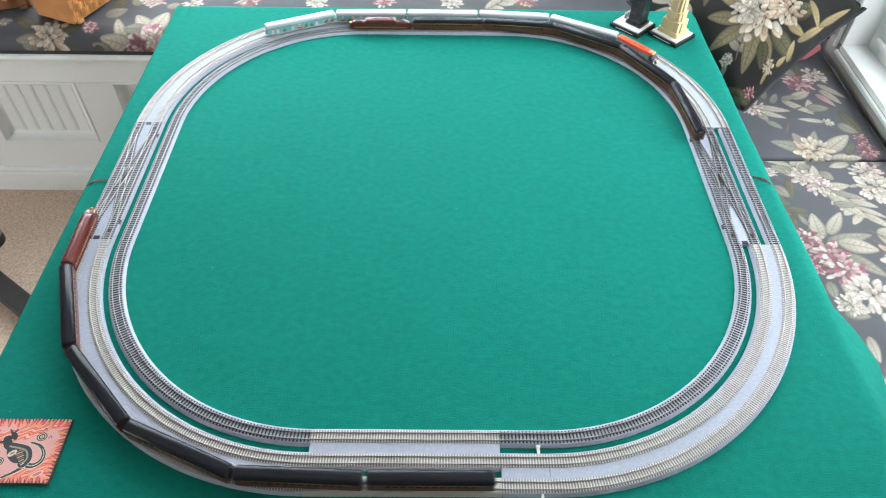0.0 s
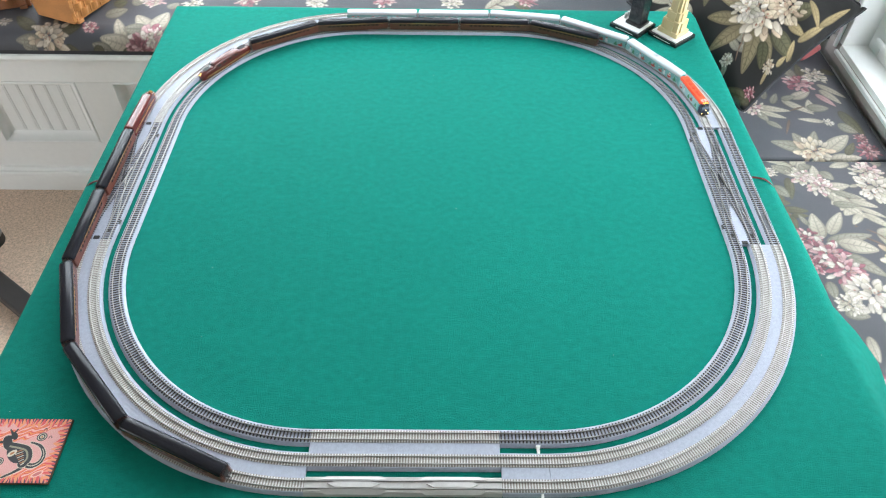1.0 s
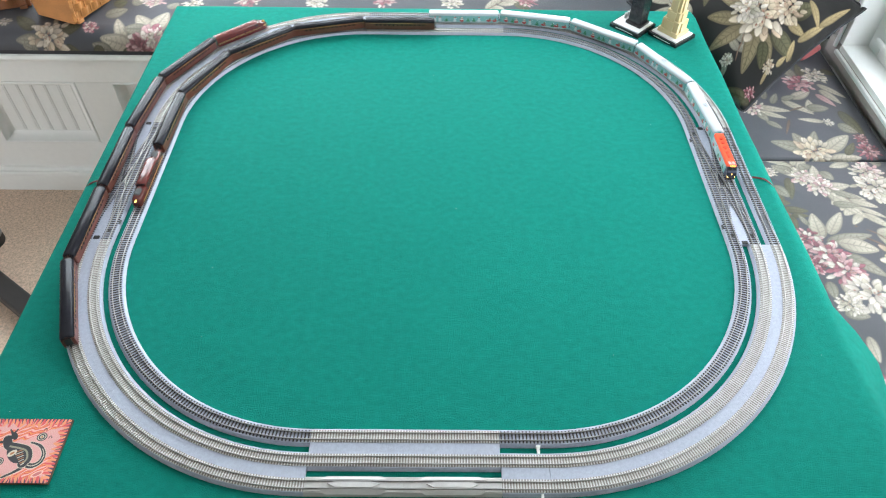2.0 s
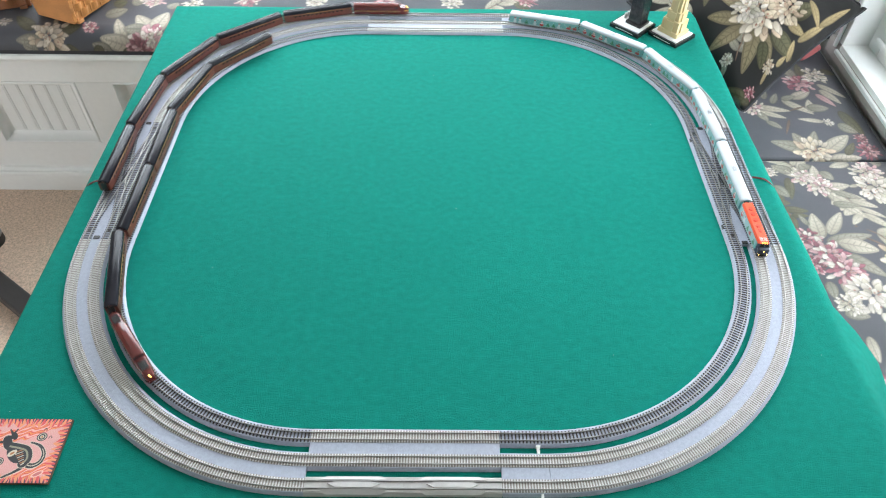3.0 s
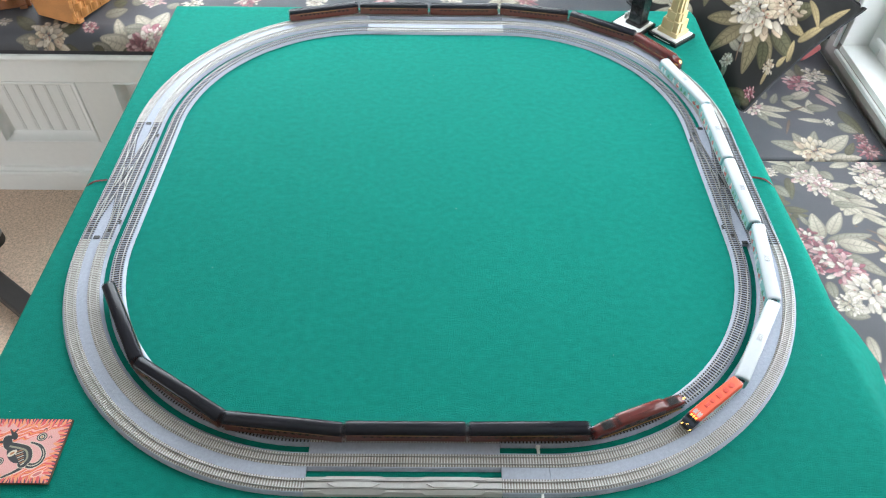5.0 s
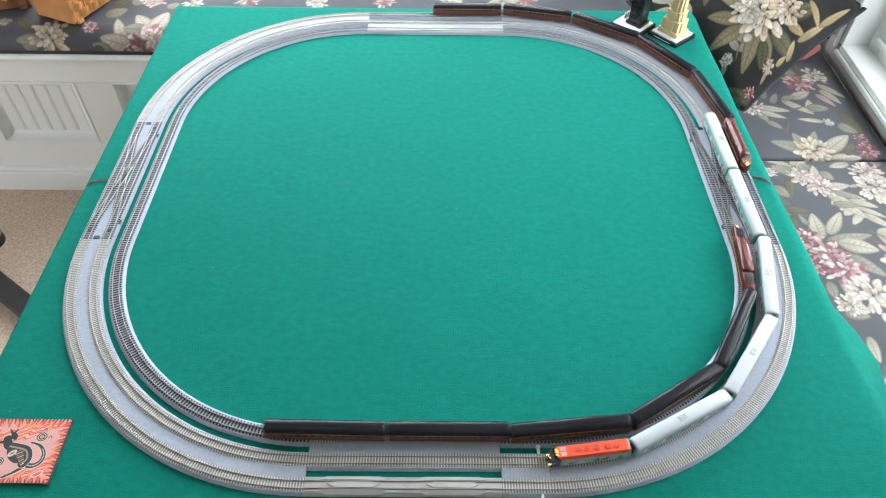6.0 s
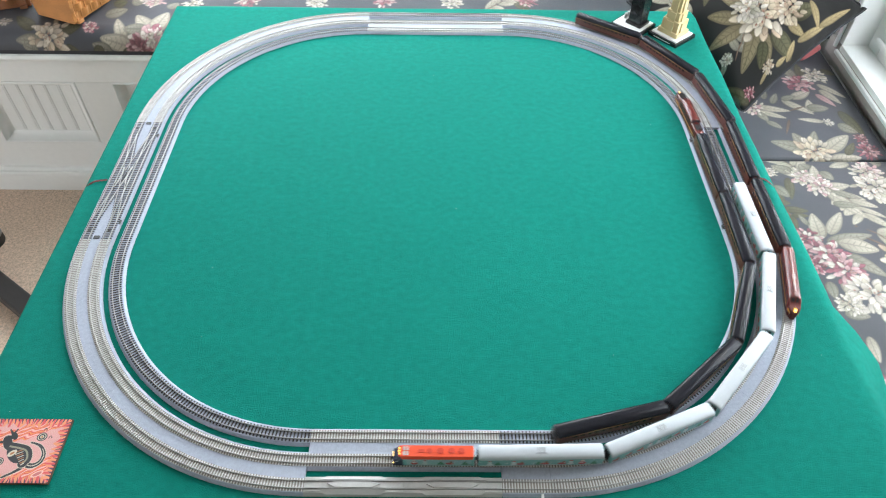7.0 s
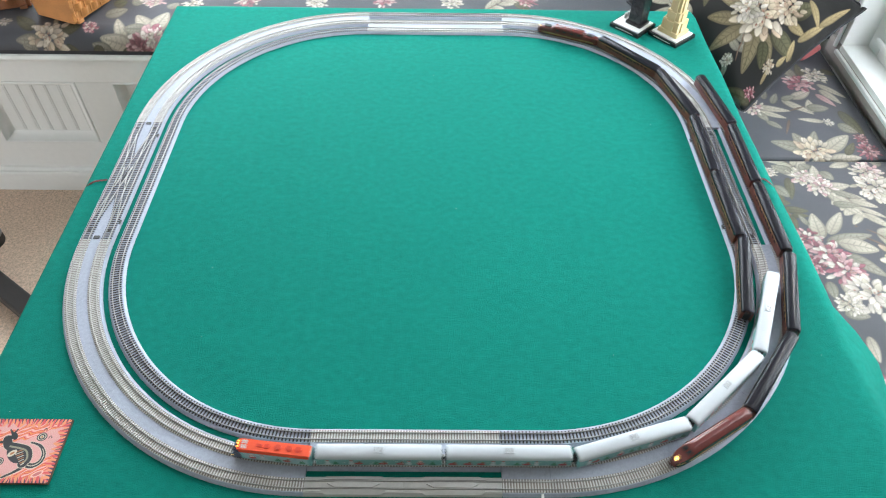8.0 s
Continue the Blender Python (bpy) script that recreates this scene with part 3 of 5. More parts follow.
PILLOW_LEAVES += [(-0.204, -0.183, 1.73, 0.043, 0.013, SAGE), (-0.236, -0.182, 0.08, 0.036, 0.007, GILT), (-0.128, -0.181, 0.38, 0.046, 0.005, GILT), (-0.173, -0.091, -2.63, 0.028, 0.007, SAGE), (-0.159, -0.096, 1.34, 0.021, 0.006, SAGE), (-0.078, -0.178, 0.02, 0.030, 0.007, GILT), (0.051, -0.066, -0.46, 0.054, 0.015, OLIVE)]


def seat_cushions():
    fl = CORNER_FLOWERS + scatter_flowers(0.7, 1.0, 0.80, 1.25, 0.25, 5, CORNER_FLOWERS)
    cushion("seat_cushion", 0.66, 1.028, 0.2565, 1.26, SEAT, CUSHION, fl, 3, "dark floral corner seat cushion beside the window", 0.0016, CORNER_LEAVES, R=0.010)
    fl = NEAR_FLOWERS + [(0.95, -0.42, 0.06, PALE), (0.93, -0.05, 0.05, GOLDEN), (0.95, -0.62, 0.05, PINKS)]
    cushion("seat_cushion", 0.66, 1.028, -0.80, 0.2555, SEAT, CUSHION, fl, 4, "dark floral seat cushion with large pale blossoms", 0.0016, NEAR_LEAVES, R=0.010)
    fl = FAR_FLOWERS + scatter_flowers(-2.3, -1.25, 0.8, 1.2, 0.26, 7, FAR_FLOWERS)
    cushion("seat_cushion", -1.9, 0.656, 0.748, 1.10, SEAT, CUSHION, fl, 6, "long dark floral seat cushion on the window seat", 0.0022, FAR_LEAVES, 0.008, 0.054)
    # added dark block, fills the gap behind the pillow where only shade lies
    c = thing("back_cushion", (1.052, 0.98, CUSHION + 0.010), label="added dark block giving the shade in the seat corner", category="cushion", group="window seat cushions")
    part("cover", soft(box(-0.040, 0.040, -0.262, 0.262, 0.0, 0.34, 0.03), 70), CUSHION_SIDE, c)


def throw_pillow():
    """A plump square pillow leaning in the corner of the seat."""
    n, half = 300, 0.20
    u = np.linspace(-1, 1, n)
    U, V = np.meshgrid(u, u)
    p = thing("throw_pillow", (0.95, 0.66, CUSHION + 0.012), label="plump dark floral throw pillow leaning in the seat corner", category="pillow")
    p.matrix_world = PILLOW_POSE
    bulge = 0.075 * np.clip((1 - np.abs(U) ** 2.4) * (1 - np.abs(V) ** 2.4), 0, 1) ** 0.55
    rim = 1 - np.maximum(np.abs(U), np.abs(V))
    bulge = bulge + (0.006 * np.sin(U * 9 + 2 * V) * np.sin(V * 7 - U) + 0.002 * np.sin(U * 23 + 3 * V) * np.sin(V * 19 - 5 * U) * np.exp(-rim * 7)) * (bulge > 0.004)
    X, Y = U * half * (1 - 0.06 * (1 - V ** 2)) , V * half * (1 - 0.06 * (1 - U ** 2))
    # warm black ground, darkened to carry the shade on the pillow's front
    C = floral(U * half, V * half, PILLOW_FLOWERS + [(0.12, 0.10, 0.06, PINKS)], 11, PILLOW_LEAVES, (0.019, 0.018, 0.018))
    part("front_cover", sheet("front_cover", X, Y, bulge, SHADEDFABRIC, C), SHADEDFABRIC, p)
    part("back_cover", sheet("back_cover", X[:, ::-1], Y[:, ::-1], -bulge[:, ::-1], FABRIC, floral(U * half, V * half, [(0, 0, 0.08, PINKS)], 12)), FABRIC, p)
    k = np.linspace(-1, 1, 24)
    loop = [(a * half, -half * (1 - 0.06 * (1 - a * a)), 0) for a in k] + [(half * (1 - 0.06 * (1 - a * a)), a * half, 0) for a in k[1:]] + [(-a * half, half * (1 - 0.06 * (1 - a * a)), 0) for a in k[1:]] + [(-half * (1 - 0.06 * (1 - a * a)), -a * half, 0) for a in k[1:]]
    part("piping", tube(loop, 0.0032, 8), CUSHION_SIDE, p)


def red_pillow():
    """A small plain pillow tucked behind the floral one."""
    p = thing("small_pillow", label="small dusty red pillow tucked into the seat corner", category="pillow")
    p.matrix_world = pose(0.952, 0.672, CUSHION + 0.030, 8, -6, 34)
    u = np.linspace(-1, 1, 40)
    U, V = np.meshgrid(u, u)
    h = 0.040 * np.clip((1 - np.abs(U) ** 2.6) * (1 - np.abs(V) ** 2.6), 0, 1) ** 0.5
    part("front_cover", sheet("front_cover", U * 0.036, V * 0.036, h * 0.7, PINKCLOTH), PINKCLOTH, p)
    part("back_cover", sheet("back_cover", U[:, ::-1] * 0.036, V[:, ::-1] * 0.036, -h[:, ::-1] * 0.7, PINKCLOTH), PINKCLOTH, p)


def axes_pose(at, along, normal):
    """A pose whose x runs along a line and whose z is nearest to a normal."""
    a = Vector(along).normalized()
    b = Vector(normal).cross(a).normalized()
    m = Matrix((a, b, a.cross(b))).transposed().to_4x4()
    m.translation = at
    return m


PILLOW_POSE = axes_pose((0.778 - 0.0154, 0.676 - 0.0104, -0.007 - 0.0079), (0.26, 0.175, 0.134), (-0.3, -0.6, 0.7))


# ---- the table ----
TX0, TX1, TY0, TY1 = -0.616, 0.612, -0.70, 0.615


def table():
    t = thing("folding_table", (0, 0, FLOOR), label="square wooden table hidden under a green cloth", category="table")
    part("tabletop", box(TX0 + 0.006, TX1 - 0.006, TY0, TY1 - 0.006, -FLOOR - 0.034, -FLOOR - 0.004, 0.004), TABLEWOOD, t)
    for x in (TX0 + 0.06, TX1 - 0.06):
        for y in (TY0 + 0.06, TY1 - 0.06):
            part("leg", box(x - 0.025, x + 0.025, y - 0.025, y + 0.025, 0.0, -FLOOR - 0.034, 0.003), TABLEWOOD, t)


def table_cloth():
    c = thing("tablecloth", (0, 0, 0), label="bright green felt cloth draped over the table", category="tablecloth")
    n = 150
    xs = np.linspace(-0.612, 0.604, n)
    ys = np.linspace(-0.69, 0.605, n)
    X, Y = np.meshgrid(xs, ys)
    inner = np.clip(np.minimum(np.minimum(X + 0.612, 0.604 - X), 0.605 - Y) / 0.12, 0, 1)
    Z = (0.0008 * np.sin(X * 7 + 2.2 * np.sin(Y * 5)) * np.sin(Y * 6 + X) + 0.0004 * np.sin(X * 31 + 4 * np.sin(Y * 13)) * np.sin(Y * 37 + X * 9)) * inner - 0.0010
    cx0, cx1, cy0, cy1 = (-0.612, 0.604, -0.69, 0.605)
    part("top", sheet("top", X, Y, Z, FELT), FELT, c)
    # hanging edge all round, folded over the table's rim
    pts = []
    m = 90
    for k in range(m):
        pts.append((cx0 + (cx1 - cx0) * k / m, cy0, -1 if k == 0 else 0, -1))
    for k in range(m):
        pts.append((cx1, cy0 + (cy1 - cy0) * k / m, 1, -1 if k == 0 else 0))
    for k in range(m):
        pts.append((cx1 - (cx1 - cx0) * k / m, cy1, 1 if k == 0 else 0, 1))
    for k in range(m):
        pts.append((cx0, cy1 - (cy1 - cy0) * k / m, -1, 1 if k == 0 else 0))
    rows = 17
    X, Y, Z = (np.zeros((rows, len(pts) + 1)) for _ in range(3))
    for i in range(len(pts) + 1):
        x, y, ax, ay = pts[i % len(pts)]
        if ax == 1:
            k = max(0.0, min(1.0, (-0.20 - y) / 0.10))
            flare = (k * k * (3 - 2 * k)) * (0.118 - 0.22 * max(0.0, min(0.25, -0.29 - y)))
            j = max(0.0, min(1.0, (0.06 - y) / 0.18))
            rim = 0.0225 + 0.011 * j * j * (3 - 2 * j) + 0.002 * math.sin(y * 23)
        else:
            flare, rim = 0.0, 0.010
        if ay == 1:
            rim = 0.012 + 0.004 * math.sin(x * 11)
        for q in range(3):
            w = 0.03 - q * 0.01
            X[q, i], Y[q, i], Z[q, i] = min(max(x, cx0 + w), cx1 - w), min(max(y, cy0 + w), cy1 - w), -0.0006 - 0.0008 * (q == 0)
        for r in range(rows - 3):
            a = min(1.0, r / 4) * math.pi / 2 * (1 - 0.55 * min(1.0, flare / 0.10))
            out = rim * math.sin(a)
            down = rim * (1 - math.cos(a))
            if r > 4:
                s = (r - 4) / (rows - 8)
                drop = 0.24 - 0.125 * min(1.0, flare / 0.09)
                down += drop * s ** (1.0 + 2 * flare)
                out += flare * s + (0.010 - 0.05 * flare) * s * math.sin((x + y) * 26 + 1.5 * math.sin((x - y) * 9))
            X[r + 3, i], Y[r + 3, i], Z[r + 3, i] = x + ax * out, y + ay * out, -0.0006 - down
    part("hanging_edge", sheet("hanging_edge", X, Y, Z, FELT), FELT, c)


def lint():
    """A scatter of pale fluff on the cloth."""
    rng = random.Random(31)
    bm = bmesh.new()
    for _ in range(22):
        x, y, a, r = rng.uniform(-0.58, 0.58), rng.uniform(-0.60, 0.58), rng.uniform(0, math.tau), rng.uniform(0.0004, 0.0008)
        dx, dy = math.cos(a) * r, math.sin(a) * r
        q = [(x + dx, y + dy, 0.0004), (x - dy * 0.5, y + dx * 0.5, 0.0006), (x - dx, y - dy, 0.0004), (x + dy * 0.5, y - dx * 0.5, 0.0009)]
        bm.faces.new([bm.verts.new(p) for p in q])
    tagged(part("lint", bm, PALEGREY), "tiny pale lint specks on the green cloth", "lint", "", "stuff")


# ---- the railway: three rounded-square loops ----
A, STRAIGHT = 0.155, 0.31
R_IN, R_MID, R_OUT = 0.348, 0.381, 0.414
RAILTOP = 0.0078


def on_loop(s, R, off=0.0):
    """Place and heading s metres along a loop, counter-clockwise from the near straight's left end."""
    seg = STRAIGHT + math.pi * R / 2
    s = s % (4 * seg)
    k, d = int(s // seg), s % seg
    if d < STRAIGHT:
        x, y, h = -A + d, -(A + R + off), 0.0
    else:
        h = (d - STRAIGHT) / R
        x, y = A + (R + off) * math.sin(h), -A - (R + off) * math.cos(h)
    for _ in range(k):
        x, y = -y, x
    return x, y, h + k * math.pi / 2


def side_point(side, kind, u, off):
    """u 0..1 along a straight (metres for kind 's') or a corner (radians for 'c') of a side, at a distance from the loop's core."""
    if kind == "s":
        x, y, h = u, -(A + off), 0.0
    else:
        h = u
        x, y = A + off * math.sin(h), -A - off * math.cos(h)
    for _ in range(side):
        x, y = -y, x
    return x, y, h + side * math.pi / 2


def sweep(side, kind, u0, u1, profile, steps):
    """A bar of that profile (off, z) along a straight or corner."""
    return loft([[(*side_point(side, kind, u0 + (u1 - u0) * k / steps, o)[:2], z) for o, z in profile] for k in range(steps + 1)])


def moved(bm, p):
    bmesh.ops.translate(bm, verts=bm.verts, vec=(-p[0], -p[1], 0))
    return bm


def ties_mesh(side, kind, u0, u1, R, p, material, half=0.0088):
    length = abs(u1 - u0) * (R if kind == "c" else 1)
    n = max(2, round(length / (0.0037 if material is CONCRETE else 0.0048)))
    vs, fs = [], []
    for k in range(n):
        u = u0 + (u1 - u0) * (k + 0.5) / n
        x, y, h = side_point(side, kind, u, R)
        b = len(vs)
        for z, g in ((0.0044, 1.0), (0.0060 if material is CONCRETE else 0.0057, 0.94)):
            for a, w in ((-1, -1), (1, -1), (1, 1), (-1, 1)):
                du, dn = a * (0.00082 if material is CONCRETE else 0.00100) * g, w * half * g
                vs.append((x - p[0] + du * math.cos(h) + dn * math.sin(h), y - p[1] + du * math.sin(h) - dn * math.cos(h), z))
        fs += [(b + 4, b + 5, b + 6, b + 7), (b, b + 1, b + 5, b + 4), (b + 1, b + 2, b + 6, b + 5), (b + 2, b + 3, b + 7, b + 6), (b + 3, b, b + 4, b + 7)]
    return mesh_of("sleepers", vs, fs, material)


def rail_profile(c):
    return [(c - 0.0006, 0.0052), (c + 0.0006, 0.0052), (c + 0.0003, 0.0060), (c + 0.00033, RAILTOP), (c - 0.00033, RAILTOP), (c - 0.0003, 0.0060)]


def bed_profile(lo, hi):
    return [(lo - 0.0128, 0.0), (lo - 0.0096, 0.0050), (hi + 0.0096, 0.0050), (hi + 0.0128, 0.0)]


def track_section(side, kind, u0, u1, radii, tie, label, group="", plates=True):
    steps = 1 if kind == "s" else 14
    mid = side_point(side, kind, (u0 + u1) / 2, sum(radii) / len(radii))
    t = thing("track_section", (mid[0], mid[1], 0.0), label=label, category="model track", group=group)
    part("roadbed", soft(moved(sweep(side, kind, u0 + 0.0003, u1 - 0.0003, bed_profile(min(radii), max(radii)), steps), mid), 30), BALLAST, t)
    for R in radii:
        if tie is CONCRETE:
            # this strip paints the shaded gaps between sleepers over the roadbed
            part("shaded_ballast_strip", moved(sweep(side, kind, u0, u1, [(R - 0.0086, 0.0046), (R - 0.0086, 0.0053), (R + 0.0086, 0.0053), (R + 0.0086, 0.0046)], steps), mid), SHADEDBALLAST, t, "brown-grey ballast under the rails, darkened for shade between sleepers")
        if plates:
            tagged(part("sleeper_run", ties_mesh(side, kind, u0, u1, R, mid, tie), tie, t), kind="stuff")
        for d in (-0.0049, 0.0049):
            part("rail", moved(sweep(side, kind, u0, u1, rail_profile(R + d), steps), mid), RAIL, t)
    return t, mid


def bars(t, mid, side, u0, u1, o0, o1, z, w, name, material, h=0.0016):
    """A straight bar laid between two places of a side."""
    a, b = Vector((u0, -(A + o0), z)), Vector((u1, -(A + o1), z))
    d = (b - a).normalized()
    n = Vector((-d.y, d.x, 0)) * w / 2
    up = Vector((0, 0, h))
    ring = lambda p: [p - n, p + n, p + n + up, p - n + up]
    turn = Matrix.Rotation(side * math.pi / 2, 4, "Z")
    bm = loft([[tuple(turn @ q) for q in ring(p)] for p in (a, b)])
    return part(name, moved(bm, mid), material, t)


def crossover(side, r0, r1, label):
    t, mid = track_section(side, "s", -A, A, (r0, r1), WOODTIE, label, "crossovers")
    g = 0.0049
    # the two diagonal tracks, their sleepers and the crossing in the middle
    for sgn in (1, -1):
        a0, a1 = (r0, r1) if sgn > 0 else (r1, r0)
        for d in (-g, g):
            bars(t, mid, side, -0.118, -0.075, a0 + d, a0 + d + (a1 - a0) * 0.17, 0.0060, 0.0006, "point_rail", RAIL, 0.0019)
            bars(t, mid, side, -0.075, 0.075, a0 + d + (a1 - a0) * 0.17, a1 + d - (a1 - a0) * 0.17, 0.0060, 0.0006, "diagonal_rail", RAIL, 0.0019)
            bars(t, mid, side, 0.075, 0.118, a1 + d - (a1 - a0) * 0.17, a1 + d, 0.0060, 0.0006, "point_rail", RAIL, 0.0019)
    c = (r0 + r1) / 2
    vs, fs = [], []
    turn = Matrix.Rotation(side * math.pi / 2, 4, "Z")
    for k in range(8, 57):
        u = -A + 2 * A * (k + 0.5) / 65
        f = max(-1.0, min(1.0, u / 0.105))
        spans = sorted((c + q * f * (r1 - r0) / 2 - 0.0088, c + q * f * (r1 - r0) / 2 + 0.0088) for q in (-1, 1))
        if spans[0][1] > spans[1][0]:
            spans = [(spans[0][0], spans[1][1])]
        for lo, hi in spans:
            b = len(vs)
            for z in (0.0044, 0.0056):
                for du, o in ((-0.0010, lo), (0.0010, lo), (0.0010, hi), (-0.0010, hi)):
                    p = turn @ Vector((u + du, -(A + o), z))
                    vs.append((p.x - mid[0], p.y - mid[1], z))
            fs += [(b + 4, b + 7, b + 6, b + 5), (b, b + 4, b + 5, b + 1), (b + 1, b + 5, b + 6, b + 2), (b + 2, b + 6, b + 7, b + 3), (b + 3, b + 7, b + 4, b)]
    tagged(part("sleeper_run", mesh_of("sleeper_run", vs, fs, WOODTIE), WOODTIE, t), kind="stuff")
    for d in (-0.0040, 0.0040):
        bars(t, mid, side, -0.016, 0.016, c + d, c - d * 0.2, 0.0062, 0.0012, "guard_rail", DARKPLASTIC, 0.0017)
        bars(t, mid, side, -0.020, 0.020, c - d * 1.5, c - d * 1.5, 0.0062, 0.0009, "guard_rail", RAIL, 0.0017)
    for q in (-0.030, 0.030):
        bars(t, mid, side, q - 0.007, q + 0.007, c + 0.0105, c + 0.0085, 0.0062, 0.0014, "frog", DARKPLASTIC, 0.0015)
        bars(t, mid, side, q - 0.007, q + 0.007, c - 0.0105, c - 0.0085, 0.0062, 0.0014, "frog", DARKPLASTIC, 0.0015)
    for u in (-0.135, 0.135):
        for rr in (r0, r1):
            bars(t, mid, side, u - 0.0025, u + 0.0025, rr, rr, 0.0061, 0.0045, "switch_cover", DARKPLASTIC, 0.0012)
    for u in (-A + 0.004, A - 0.004):
        bars(t, mid, side, u - 0.003, u + 0.003, c, c, 0.0051, 0.009, "joint_clip", DARKPLASTIC, 0.0016)
    far = r1 if side == 3 else r0
    for u in (-0.115, 0.115):
        o = r0 - 0.0104
        bars(t, mid, side, u - 0.0045, u + 0.0045, o, o, 0.0034, 0.0026, "switch_lever", DARKPLASTIC, 0.0024)
    return t


def rerailer(u0, u1):
    """Grey straight with raised guide plates that set wheels on the rails."""
    mid = side_point(0, "s", (u0 + u1) / 2, R_OUT)
    t = thing("rerailer_track", (mid[0], mid[1], 0), label="pale grey rerailing track piece without sleepers", category="model track", group="rerailing pieces")
    part("roadbed", soft(moved(sweep(0, "s", u0, u1, bed_profile(R_OUT, R_OUT), 1), mid), 30), PALEGREY, t)
    for d in (-0.0049, 0.0049):
        part("rail", moved(sweep(0, "s", u0, u1, rail_profile(R_OUT + d), 1), mid), RAIL, t)
    c, w = (u0 + u1) / 2, (u1 - u0)
    for o0, o1 in ((-0.0088, -0.0058), (-0.0036, 0.0036), (0.0058, 0.0088)):
        part("deck", moved(box(u0 + 0.001, u1 - 0.001, -(A + R_OUT + o1), -(A + R_OUT + o0), 0.0048, 0.0062, 0.0004), mid), PALEGREY, t)
    L = w * 0.27
    pr = [(-L, 0.0010), (-L * 0.72, 0.0037), (L * 0.72, 0.0037), (L, 0.0010), (L * 0.72, -0.0037), (-L * 0.72, -0.0037)]
    part("guide_plate", moved(loft([[(c + x * k, -(A + R_OUT) + y * k, z) for x, y in pr] for k, z in ((1, 0.0062), (0.97, 0.0079))]), mid), PALEGREY, t)
    for sg in (-1, 1):
        pr = [(-L * 1.25, 0.0062), (L * 1.25, 0.0062), (L * 1.05, 0.0118), (-L * 1.05, 0.0118)]
        part("side_ramp", moved(loft([[(c + x, -(A + R_OUT) + sg * y, z + (y > 0.01) * -0.0035) for x, y in pr] for z in (0.0050, 0.0077)]), mid), PALEGREY, t)


def tracks():
    q = math.pi / 4
    for side in range(4):
        for a, b in ((0.0, q), (q, 2 * q)):
            track_section(side, "c", a, b, (R_MID, R_OUT), CONCRETE, "grey double curved track with pale concrete sleepers", "double curves")
            track_section(side, "c", a, b, (R_IN,), WOODTIE, "grey curved track with dark brown sleepers", "single curves")
    straight = "grey straight track with dark brown sleepers"
    double = "grey double straight track with pale concrete sleepers"
    track_section(0, "s", -A, 0.093, (R_IN, R_MID), CONCRETE, double, "double straights")
    track_section(0, "s", 0.093, A, (R_IN,), WOODTIE, "short grey feeder track with dark sleepers", "feeder tracks")
    track_section(0, "s", 0.093, A, (R_MID, R_OUT), CONCRETE, "short grey double track with pale sleepers", "double straights")
    rerailer(-A, -0.031)
    rerailer(-0.031, 0.093)
    track_section(2, "s", -A, A, (R_IN, R_MID), CONCRETE, double, "double straights")
    track_section(2, "s", -A, A, (R_OUT,), WOODTIE, straight, "single straights")
    crossover(3, R_MID, R_OUT, "double crossover track with a scissors crossing")
    crossover(1, R_IN, R_MID, "double crossover track with a scissors crossing")
    track_section(3, "s", -A, 0.031 + 0.062, (R_IN,), WOODTIE, straight, "single straights")
    track_section(3, "s", 0.093, A, (R_IN,), WOODTIE, straight, "single straights")
    track_section(1, "s", -A, -0.031, (R_OUT,), WOODTIE, straight, "single straights")
    track_section(1, "s", -0.031, A, (R_OUT,), WOODTIE, straight, "single straights")
    for x, y in ((0.143, -(A + (R_IN + R_MID) / 2)), (0.143, -(A + R_OUT + 0.012))):
        f = thing("feeder_plug", (x, y, 0.0), label="small white feeder wire plug beside the track", category="wire plug", group="feeder plugs")
        part("plug", box(-0.0018, 0.0018, -0.0062, 0.0062, 0.0, 0.0045, 0.0005), WHITEBRICK, f)
        part("collar", box(-0.0030, 0.0030, 0.0030, 0.0055, 0.0, 0.0052, 0.0004), WHITEBRICK, f)


# ---- rolling stock: forward is +x, z 0 at the rail top ----
def arch(hw, z_eave, z_top, n=14, flat=0.6):
    """Roof points from the right eave over to the left."""
    return [(hw * math.cos(a) if abs(math.cos(a)) < 1 else hw * math.cos(a), z_eave + (z_top - z_eave) * math.sin(a) ** flat) for a in [math.pi * k / n for k in range(n + 1)]]


def truck(parent, x, wheels=2, base=0.0145, material=None):
    t = part("truck", box(x - base / 2 - 0.005, x + base / 2 + 0.005, -0.0062, 0.0062, 0.0022, 0.0040, 0.0005), material or DARKPLASTIC, parent)
    for sg in (-1, 1):
        part("side_frame", box(x - base / 2 - 0.005, x + base / 2 + 0.005, sg * 0.0066 - 0.0007, sg * 0.0066 + 0.0007, 0.0014, 0.0046, 0.0004), material or DARKPLASTIC, t)
    for k in range(wheels):
        xx = x - base / 2 + base * k / (wheels - 1)
        part("wheelset", cyl((xx, 0, 0.0029), (0, 1, 0), 0.0029, 0.0105, 12), STEEL, t)


def coupler(parent, x, sg):
    part("coupler", box(min(x, x + sg * 0.004), max(x, x + sg * 0.004), -0.0011, 0.0011, 0.0036, 0.0058, 0.0004), DARKPLASTIC, parent)


def shell(L, hw, z0, z_eave, z_top, end=0.0012):
    """Body below the eaves, ends slightly drawn in."""
    def ring(x, k):
        return [(x, -hw * k, z0), (x, hw * k, z0), (x, hw * k, z_eave), (x, 0, z_eave + (z_top - z_eave) * 0.7), (x, -hw * k, z_eave)]
    return loft([ring(-L / 2, 0.94), ring(-L / 2 + end, 1), ring(L / 2 - end, 1), ring(L / 2, 0.94)])


